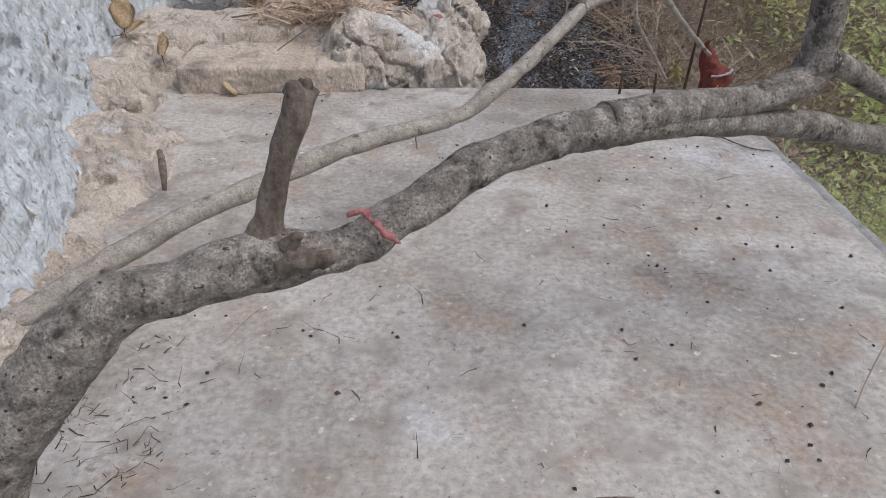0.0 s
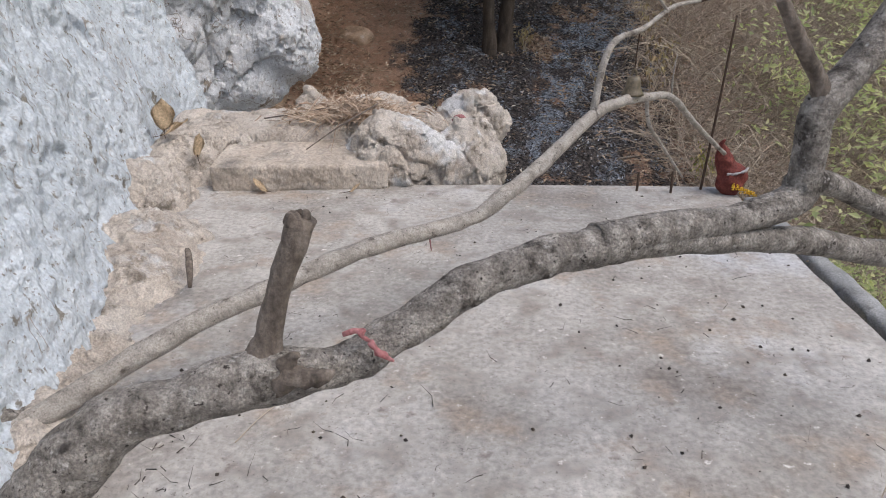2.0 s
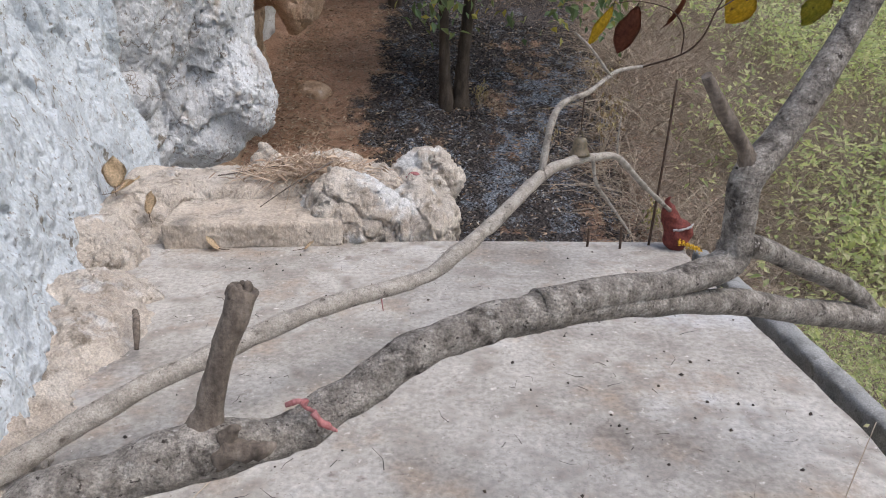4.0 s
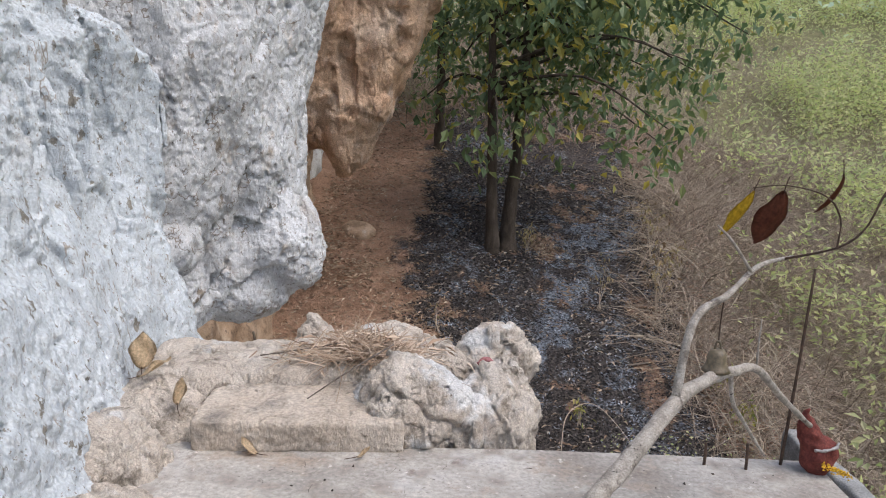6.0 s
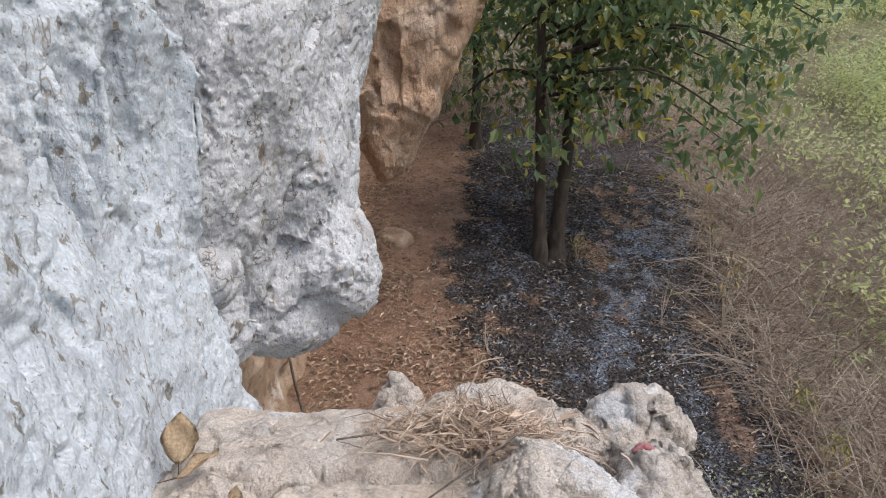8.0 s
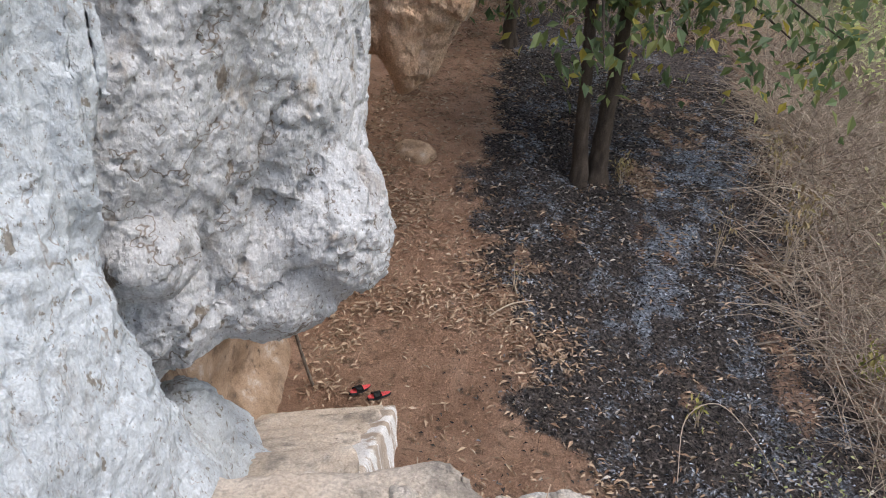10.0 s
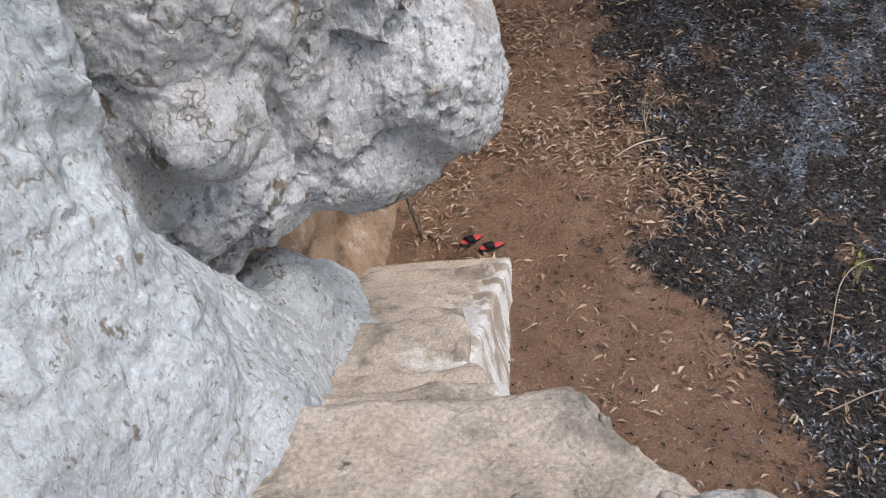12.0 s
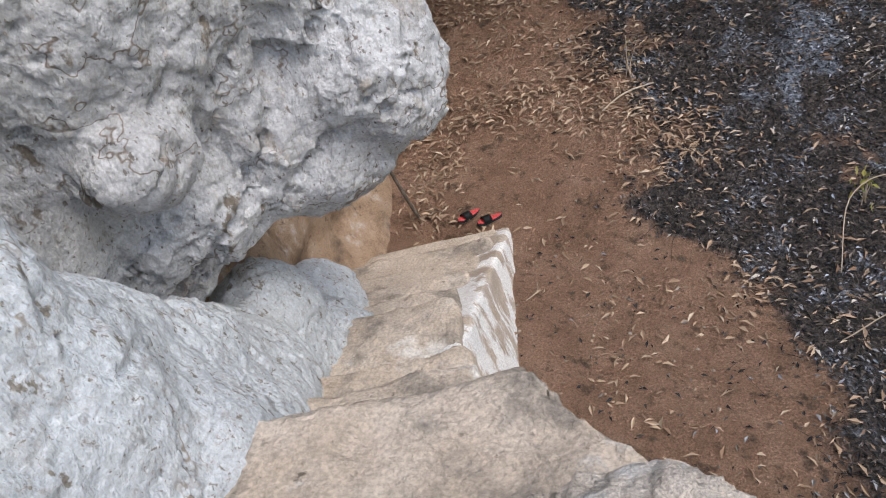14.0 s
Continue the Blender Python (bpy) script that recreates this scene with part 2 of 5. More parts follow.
    if grain:
        sp = t.nodes.new("ShaderNodeMapRange")
        sp.inputs["From Min"].default_value, sp.inputs["From Max"].default_value = 0.36, 0.64
        sp.inputs["To Min"].default_value, sp.inputs["To Max"].default_value = 1 - grain[1], 1 + grain[1] * 0.7
        t.links.new(noise_at(grain[0], 9.0), sp.inputs["Value"])
        gs = t.nodes.new("ShaderNodeHueSaturation")
        t.links.new(sp.outputs["Result"], gs.inputs["Value"])
        t.links.new(col, gs.inputs["Color"])
        col = gs.outputs["Color"]
    if vary:
        if island:
            rnd = t.nodes.new("ShaderNodeNewGeometry").outputs["Random Per Island"]
        else:
            rnd = t.nodes.new("ShaderNodeObjectInfo").outputs["Random"]
        mr = t.nodes.new("ShaderNodeMapRange")
        mr.inputs["To Min"].default_value, mr.inputs["To Max"].default_value = 1 - vary, 1 + vary
        t.links.new(rnd, mr.inputs["Value"])
        hs = t.nodes.new("ShaderNodeHueSaturation")
        t.links.new(mr.outputs["Result"], hs.inputs["Value"])
        t.links.new(col, hs.inputs["Color"])
        col = hs.outputs["Color"]
    t.links.new(col, p.inputs["Base Color"])
    last = None
    if crag:
        mp = t.nodes.new("ShaderNodeMapping")
        mp.inputs["Scale"].default_value = (1, 1, 0.6)
        t.links.new(co.outputs["Object"], mp.inputs["Vector"])
        for sc, dist, off in ((crag[0], crag[1], 1.0), (crag[0] * 3.1, crag[1] * 0.35, 1.0)):
            nz = t.nodes.new("ShaderNodeTexNoise")
            nz.noise_type = "RIDGED_MULTIFRACTAL"
            nz.inputs["Scale"].default_value, nz.inputs["Detail"].default_value, nz.inputs["Roughness"].default_value = sc, 9, 0.62
            nz.inputs["Offset"].default_value, nz.inputs["Gain"].default_value, nz.inputs["Distortion"].default_value = off, 1.6, 0.35
            t.links.new(mp.outputs["Vector"], nz.inputs["Vector"])
            b = t.nodes.new("ShaderNodeBump")
            b.inputs["Strength"].default_value, b.inputs["Distance"].default_value = 0.8, dist
            t.links.new(nz.outputs["Fac"], b.inputs["Height"])
            if last:
                t.links.new(last, b.inputs["Normal"])
            last = b.outputs["Normal"]
    for sc, strength, dist in bumps:
        b = t.nodes.new("ShaderNodeBump")
        b.inputs["Strength"].default_value, b.inputs["Distance"].default_value = strength, dist
        t.links.new(noise_at(sc, 5.0), b.inputs["Height"])
        if last:
            t.links.new(last, b.inputs["Normal"])
        last = b.outputs["Normal"]
    if last:
        t.links.new(last, p.inputs["Normal"])
    return m


def scatter_tone(name, tones, rough=0.8, spec=0.3, through_light=0.0):
    """A material for many small loose pieces: each takes one of the tones by chance."""
    m = bpy.data.materials.new(name)
    m.use_nodes = True
    t = m.node_tree
    p = t.nodes["Principled BSDF"]
    p.inputs["Roughness"].default_value, p.inputs["Specular IOR Level"].default_value = rough, spec
    g = t.nodes.new("ShaderNodeNewGeometry")
    r = t.nodes.new("ShaderNodeValToRGB")
    while len(r.color_ramp.elements) < len(tones):
        r.color_ramp.elements.new(0.5)
    for i, (e, c) in enumerate(zip(r.color_ramp.elements, tones)):
        e.position, e.color = i / max(1, len(tones) - 1), (*c, 1)
    t.links.new(g.outputs["Random Per Island"], r.inputs["Fac"])
    t.links.new(r.outputs["Color"], p.inputs["Base Color"])
    if through_light:
        tr = t.nodes.new("ShaderNodeBsdfTranslucent")
        mixer = t.nodes.new("ShaderNodeMixShader")
        mixer.inputs["Fac"].default_value = through_light
        t.links.new(r.outputs["Color"], tr.inputs["Color"])
        t.links.new(p.outputs["BSDF"], mixer.inputs[1])
        t.links.new(tr.outputs["BSDF"], mixer.inputs[2])
        t.links.new(mixer.outputs["Shader"], t.nodes["Material Output"].inputs["Surface"])
    return m


# scales 14, 22 and 44 paint the shade of pits and crust grains as colour
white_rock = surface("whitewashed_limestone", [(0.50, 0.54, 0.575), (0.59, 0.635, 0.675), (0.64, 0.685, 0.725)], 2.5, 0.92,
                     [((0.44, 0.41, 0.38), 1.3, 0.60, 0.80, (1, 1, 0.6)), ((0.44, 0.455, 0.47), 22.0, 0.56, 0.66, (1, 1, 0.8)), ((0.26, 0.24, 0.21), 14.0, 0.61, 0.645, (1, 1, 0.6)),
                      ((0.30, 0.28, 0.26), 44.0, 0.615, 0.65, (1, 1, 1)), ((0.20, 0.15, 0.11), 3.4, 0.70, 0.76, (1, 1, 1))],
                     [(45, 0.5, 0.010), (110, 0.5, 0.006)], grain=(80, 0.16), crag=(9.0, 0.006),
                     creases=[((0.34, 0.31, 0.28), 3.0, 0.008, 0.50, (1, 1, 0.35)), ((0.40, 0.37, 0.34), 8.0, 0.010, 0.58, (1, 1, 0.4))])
# scales 7, 22 and 40 likewise colour in the shade of small pits and grain
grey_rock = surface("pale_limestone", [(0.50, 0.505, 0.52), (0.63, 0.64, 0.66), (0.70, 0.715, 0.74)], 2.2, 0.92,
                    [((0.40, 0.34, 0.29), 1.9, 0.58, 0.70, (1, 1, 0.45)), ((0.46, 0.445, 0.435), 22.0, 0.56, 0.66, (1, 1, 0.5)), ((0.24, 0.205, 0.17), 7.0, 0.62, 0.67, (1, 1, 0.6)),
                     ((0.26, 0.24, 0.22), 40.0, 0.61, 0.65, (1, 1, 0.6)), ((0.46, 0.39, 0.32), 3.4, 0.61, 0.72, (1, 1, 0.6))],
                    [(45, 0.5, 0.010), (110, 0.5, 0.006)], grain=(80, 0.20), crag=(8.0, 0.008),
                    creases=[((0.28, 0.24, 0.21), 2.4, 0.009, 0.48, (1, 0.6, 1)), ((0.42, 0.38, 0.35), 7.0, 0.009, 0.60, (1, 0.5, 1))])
orange_rock = surface("ochre_limestone", [(0.48, 0.30, 0.19), (0.64, 0.44, 0.305), (0.74, 0.58, 0.45)], 1.6, 0.92,
                      [((0.55, 0.52, 0.50), 1.1, 0.55, 0.70, (1, 1, 0.6)), ((0.20, 0.115, 0.07), 5.0, 0.60, 0.72, (1, 1, 0.18))],
                      [(70, 0.8, 0.014)], grain=(60, 0.25), crag=(2.4, 0.055))
tan_rock = surface("trodden_tan_limestone", [(0.49, 0.42, 0.355), (0.61, 0.54, 0.47), (0.69, 0.635, 0.575)], 4.0, 0.9,
                   [((0.24, 0.20, 0.16), 6.0, 0.56, 0.68, (1, 1, 1)), ((0.74, 0.73, 0.72), 2.6, 0.58, 0.66, (1, 1, 1)), ((0.16, 0.13, 0.10), 15.0, 0.66, 0.73, (1, 1, 1))],
                   [(70, 0.5, 0.007), (160, 0.6, 0.004)], grain=(140, 0.24), crag=(5.5, 0.018))
concrete = surface("worn_concrete", [(0.31, 0.288, 0.262), (0.425, 0.40, 0.37), (0.52, 0.495, 0.46)], 2.2, 0.88,
                   [((0.25, 0.222, 0.198), 1.6, 0.50, 0.66, (1, 1, 1)), ((0.30, 0.268, 0.238), 6.0, 0.52, 0.64, (1, 1, 1)), ((0.50, 0.505, 0.52), 1.1, 0.56, 0.70, (1, 1, 1)), ((0.58, 0.55, 0.52), 24.0, 0.63, 0.71, (1, 1, 1)),
                    ((0.22, 0.19, 0.17), 60.0, 0.62, 0.68, (1, 1, 1)), ((0.27, 0.235, 0.21), 9.0, 0.61, 0.70, (1, 1, 1)), ((0.36, 0.285, 0.225), 3.3, 0.54, 0.70, (1, 1, 1)), ((0.17, 0.15, 0.13), 130.0, 0.64, 0.70, (1, 1, 1))],
                   [(140, 0.4, 0.004), (32, 0.4, 0.006), (8, 0.15, 0.01)], grain=(48, 0.24),
                   creases=[((0.20, 0.18, 0.16), 5.0, 0.008, 0.58, (1, 1, 1)), ((0.24, 0.215, 0.19), 16.0, 0.016, 0.60, (1, 1, 1))])
step_concrete = surface("weathered_step_concrete", [(0.44, 0.37, 0.30), (0.55, 0.475, 0.40), (0.63, 0.565, 0.49)], 3.0, 0.9,
                        [((0.27, 0.24, 0.21), 3.2, 0.52, 0.66, (1, 1, 1)), ((0.68, 0.66, 0.63), 2.4, 0.60, 0.68, (1, 1, 1)), ((0.18, 0.15, 0.12), 14.0, 0.64, 0.71, (1, 1, 1))],
                        [(140, 0.6, 0.005), (30, 0.5, 0.012)], grain=(60, 0.24), crag=(5.0, 0.009))
bark = surface("grey_bark", [(0.13, 0.115, 0.10), (0.29, 0.262, 0.232), (0.50, 0.46, 0.415)], 30, 0.88,
               [((0.075, 0.064, 0.055), 11, 0.58, 0.66, (1, 1, 1)), ((0.46, 0.43, 0.40), 45, 0.60, 0.68, (1, 1, 1)), ((0.06, 0.05, 0.043), 70, 0.61, 0.67, (1, 1, 1))],
               [(160, 1.0, 0.008), (48, 1.0, 0.014)], grain=(190, 0.36))
pale_bark = surface("pale_smooth_bark", [(0.24, 0.215, 0.185), (0.38, 0.345, 0.305), (0.48, 0.445, 0.40)], 24, 0.85,
                    [((0.13, 0.11, 0.095), 14, 0.60, 0.68, (1, 1, 1)), ((0.09, 0.075, 0.065), 60, 0.62, 0.68, (1, 1, 1))],
                    [(180, 0.9, 0.005), (50, 0.8, 0.010)], grain=(190, 0.28))
dead_wood = surface("dark_dead_wood", [(0.07, 0.056, 0.047), (0.15, 0.122, 0.10), (0.25, 0.21, 0.178)], 30, 0.9, (), [(120, 0.7, 0.006)], stretch=(1, 1, 0.3))
dark_bark = surface("dark_tree_bark", [(0.035, 0.028, 0.022), (0.075, 0.058, 0.045), (0.13, 0.105, 0.085)], 9, 0.92, (), [(40, 0.8, 0.02)], stretch=(1, 1, 0.25))
masonry = surface("grey_cement_wall", [(0.18, 0.18, 0.175), (0.28, 0.28, 0.275), (0.36, 0.36, 0.355)], 5, 0.9,
                  [((0.14, 0.14, 0.13), 9, 0.58, 0.7, (1, 1, 1))], [(90, 0.5, 0.006)])
earth_bank = surface("ochre_earth", [(0.26, 0.18, 0.12), (0.37, 0.265, 0.185), (0.46, 0.36, 0.28)], 4, 0.95,
                     [((0.17, 0.12, 0.085), 3, 0.52, 0.68, (1, 1, 1)), ((0.58, 0.54, 0.50), 2.0, 0.58, 0.68, (1, 1, 1)), ((0.12, 0.09, 0.07), 12, 0.62, 0.70, (1, 1, 1))], [(60, 0.6, 0.012), (14, 0.5, 0.03)])


# ---- ground ----
def ground_height(x, y):
    p = np.stack([x, y, np.zeros_like(x)], 1)
    rise = 0.40 * np.clip(y - 9.2, 0, 4.8) + 0.27 * np.clip(y - 14.0, 0, 4.0) + 0.42 * np.clip(y - 18.0, 0, 90) ** 0.97
    z = -2.65 + rise - 0.13 * np.clip(x + 2.0, -2, 6) * (1 - 0.4 * smooth(12, 15, y))
    z = z - 0.16 * np.clip(x - 4.0, 0, 10) * (1 - smooth(20, 32, y))
    z = z + 0.45 * np.clip(x - 15.0, 0, 60)
    z = z + 1.15 * smooth(1.2, 2.2, x) * (1 - smooth(5.5, 8.5, y))
    z = z - 0.6 * (1 - smooth(3.0, 7.0, y)) * (1 - smooth(1.0, 2.0, x))
    far = smooth(20, 45, np.hypot(x, y))
    z = z + 0.16 * vnoise(p, 0.45, 5) + 0.05 * vnoise(p, 1.7, 6) + 0.025 * vnoise(p, 5.0, 7) + 0.012 * vnoise(p, 11.0, 9) + far * 2.0 * vnoise(p, 0.07, 8)
    z = z + 0.10 * smooth(-1.4, -0.9, x + 0.25 * vnoise(p, 0.9, 12)) * smooth(8.0, 9.5, y) * (1 - smooth(13, 14, y))
    return z


def burnt(x, y):
    """1 where the fire has been, 0 on the trodden earth."""
    p = np.stack([x, y, np.zeros_like(x)], 1)
    edge = np.interp(y, [7.5, 8.3, 8.8, 9.2, 9.45, 9.7, 10.0, 10.4, 10.8, 11.4, 12.0, 12.7, 14.0, 18.0], [0.5, 0.35, 0.2, -0.15, -0.65, -0.72, -0.55, -0.45, -0.85, -1.45, -1.30, -1.62, -1.40, -1.65])
    m = smooth(-0.30, 0.30, x - edge + 0.16 * vnoise(p, 0.9, 21) + 0.30 * vnoise(p, 2.4, 24) + 0.18 * vnoise(p, 6.0, 22))
    m = m * (1 - 0.65 * smooth(0.10, 0.7, vnoise(p, 1.5, 27) + 0.5 * vnoise(p, 4.7, 28)))
    return m * (1 - smooth(2.7, 3.9, x + 0.5 * vnoise(p, 0.8, 23)) * smooth(6, 8, y)) * (1 - smooth(20.0, 24.0, y)) * smooth(5.0, 6.5, y) * (1 - smooth(6.0, 9.0, x))


def ashy(x, y):
    p = np.stack([x, y, np.zeros_like(x)], 1)
    line = np.abs(x - (1.15 + 0.34 * (y - 12.3)) + 0.5 * vnoise(p, 0.8, 31))
    streak = np.clip(1.1 - line / 0.9, 0, 1) * smooth(9.5, 11.5, y) * (1 - smooth(15.6, 17, y)) * np.clip(0.60 + 0.6 * vnoise(p, 1.9, 32) + 0.9 * vnoise(p, 5.2, 33), 0, 1)
    return np.maximum(streak, 0.42 * burnt(x, y) * np.clip(0.42 + 0.7 * vnoise(p, 1.6, 34) + 0.8 * vnoise(p, 4.6, 35), 0, 1))


def make_ground():
    def steps(lo, a, b, hi, fine):
        inner = np.arange(a, b, fine)
        k = np.arange(1, 60)
        out = fine * (1.16 ** k - 1) / 0.16
        return np.concatenate([(a - out[out < a - lo])[::-1], inner, b + out[out < hi - b]])
    xs, ys = steps(-260, -4.5, 5.0, 260, 0.06), steps(-260, 5.0, 16.5, 420, 0.06)
    gx, gy = np.meshgrid(xs, ys, indexing="ij")
    x, y = gx.ravel(), gy.ravel()
    v = np.stack([x, y, ground_height(x, y)], 1)
    nx, ny = len(xs), len(ys)
    i = np.arange(nx * ny).reshape(nx, ny)
    f = np.stack([i[:-1, :-1].ravel(), i[1:, :-1].ravel(), i[1:, 1:].ravel(), i[:-1, 1:].ravel()], 1)
    me = raw_mesh("ground", v, f)
    for name, values in (("burnt", burnt(x, y)), ("ash", ashy(x, y)), ("green", smooth(3.5, 7.0, x) + smooth(18, 24, y))):
        a = me.attributes.new(name, "FLOAT", "POINT")
        a.data.foreach_set("value", np.clip(values, 0, 1).astype(np.float32))
    m = surface("burnt_and_trodden_earth", [(0.39, 0.238, 0.162), (0.49, 0.308, 0.215), (0.57, 0.38, 0.275)], 2.2, 0.97,
                [((0.15, 0.095, 0.065), 7.0, 0.55, 0.72, (1, 1, 1))], [(30, 1.0, 0.05), (120, 0.9, 0.015), (9, 0.5, 0.06)], grain=(70, 0.32))
    t = m.node_tree
    p = t.nodes["Principled BSDF"]
    col = p.inputs["Base Color"].links[0].from_socket
    co = t.nodes.new("ShaderNodeTexCoord")

    def layer(col, attribute, dark, light, scale, hard):
        at = t.nodes.new("ShaderNodeAttribute")
        at.attribute_name = attribute
        nz = t.nodes.new("ShaderNodeTexNoise")
        nz.inputs["Scale"].default_value, nz.inputs["Detail"].default_value, nz.inputs["Roughness"].default_value = scale, 8, 0.75
        t.links.new(co.outputs["Object"], nz.inputs["Vector"])
        r = t.nodes.new("ShaderNodeValToRGB")
        r.color_ramp.elements[0].position, r.color_ramp.elements[0].color = 0.38, (*dark, 1)
        r.color_ramp.elements[1].position, r.color_ramp.elements[1].color = 0.68, (*light, 1)
        t.links.new(nz.outputs["Fac"], r.inputs["Fac"])
        nz2 = t.nodes.new("ShaderNodeTexNoise")
        nz2.inputs["Scale"].default_value, nz2.inputs["Detail"].default_value, nz2.inputs["Roughness"].default_value = 7, 9, 0.85
        t.links.new(co.outputs["Object"], nz2.inputs["Vector"])
        gain = t.nodes.new("ShaderNodeMath")
        gain.operation = "MULTIPLY_ADD"
        gain.inputs[1].default_value, gain.inputs[2].default_value = 2.4, -0.7
        t.links.new(nz2.outputs["Fac"], gain.inputs[0])
        mm = t.nodes.new("ShaderNodeMath")
        mm.operation = "ADD"
        t.links.new(at.outputs["Fac"], mm.inputs[0])
        t.links.new(gain.outputs["Value"], mm.inputs[1])
        mr = t.nodes.new("ShaderNodeMapRange")
        mr.inputs["From Min"].default_value, mr.inputs["From Max"].default_value = 1.0 - hard, 1.0 + hard * 0.6
        t.links.new(mm.outputs["Value"], mr.inputs["Value"])
        mx = t.nodes.new("ShaderNodeMix")
        mx.data_type = "RGBA"
        t.links.new(mr.outputs["Result"], mx.inputs["Factor"])
        t.links.new(col, mx.inputs["A"])
        t.links.new(r.outputs["Color"], mx.inputs["B"])
        return mx.outputs["Result"]
    col = layer(col, "green", (0.22, 0.20, 0.11), (0.44, 0.42, 0.24), 5, 0.25)
    col = layer(col, "burnt", (0.009, 0.009, 0.012), (0.28, 0.24, 0.225), 26, 0.34)
    col = layer(col, "ash", (0.05, 0.06, 0.08), (0.66, 0.74, 0.86), 26, 0.18)
    t.links.new(col, p.inputs["Base Color"])
    ob = part("ground", me, m)
    return tagged(ob, "trodden red earth path beside burnt black slope with ash", "ground", kind="structure")


ground = make_ground()


# ---- rock walls ----
def rocky(p, coarse, fine, seed, flute=0.0):
    """Relief of a rock face in metres: lumps, pits and hanging flutes."""
    d = coarse * fbm(p, 2.4, 2, seed) + fine * fbm(p, 9.0, 2, seed + 5)
    d = d - fine * 1.3 * np.clip(vnoise(p, 17, seed + 9) - 0.25, 0, 1)
    if np.any(flute):
        q = p * np.array((1.0, 1.0, 0.22))
        d = d + flute * (np.abs(vnoise(q, 4.5, seed + 11)) * 2 - 0.7)
    return d


def capsule(p, a, b, ra, rb):
    """Distance to a limb of stone from a to b, ra thick at a and rb at b."""
    a, b = np.array(a), np.array(b)
    h = np.clip(((p - a) @ (b - a)) / np.dot(b - a, b - a), 0, 1)
    return np.linalg.norm(p - a - h[:, None] * (b - a), axis=1) - (ra + (rb - ra) * h)


def near_wall(p):
    x, y, z = p.T
    face = np.interp(y, [-3.0, 0.0, 1.2, 1.9, 2.4, 3.0, 3.6, 4.2, 4.6, 6.0], [-1.3, -1.02, -1.04, -1.10, -1.26, -1.48, -1.68, -1.86, -1.90, -2.0])
    lean = np.interp(y, [3.0, 4.2, 4.7], [0.36, 0.34, 0.06]) * np.clip(z - 0.35, 0, 1.6) - 0.14 * np.clip(z - 1.95, 0, 4) - 0.12 * smooth(0.4, -0.2, z)
    d = (x - face + lean) * 0.9
    end = 4.96 + 0.08 * smooth(0.7, 1.3, z) - 0.70 * smooth(1.4, 2.2, z) + 0.25 * smooth(0.2, -0.3, z)
    d = -smin(-d, -(y - end), 0.20)
    d = smin(d, capsule(p, (-2.25, 4.80, 0.13), (-2.68, 5.95, -1.02), 0.38, 0.36), 0.12)
    d = smin(d, capsule(p, (-2.08, 4.90, -0.48), (-2.56, 6.05, -1.34), 0.40, 0.34), 0.22)
    d = smin(d, egg(p, (-2.72, 6.48, -1.17), (0.34, 0.34, 0.42), 20), 0.12)
    d = smin(d, capsule(p, (-2.72, 6.45, -1.45), (-2.50, 6.86, -1.72), 0.36, 0.28), 0.12)
    d = smin(d, egg(p, (-2.94, 7.20, -2.10), (0.40, 0.75, 0.62), 14), 0.34)
    for k, width, depth, seed in ((2.75, 0.08, 0.06, 1), (3.30, 0.09, 0.09, 4), (3.72, 0.08, 0.07, 7), (4.12, 0.09, 0.11, 11), (4.45, 0.07, 0.08, 15), (4.72, 0.08, 0.07, 19)):
        groove = np.abs(y - k - 0.16 * vnoise(p, 1.6, seed) - 0.07 * vnoise(p, 4.5, seed + 1) + 0.12 * (z - 1.0)) + 0.25 * smooth(0.75, 0.45, z) + 0.06 * np.clip(vnoise(p, 2.1, seed + 2), 0, 1)
        d = d + depth * smooth(width, 0.0, groove)
    pocket = egg(p, (-1.86, 3.62, 1.15), (0.13, 0.10, 0.30), 0, 8, 0)
    d = -smin(-d, pocket, 0.10)
    hollow = egg(p, (-1.90, 4.46, 0.19), (0.07, 0.09, 0.075))
    d = -smin(-d, hollow, 0.03)
    return d + rocky(p, 0.022, 0.008, 40, 0.12 * smooth(0.75, 1.25, z))


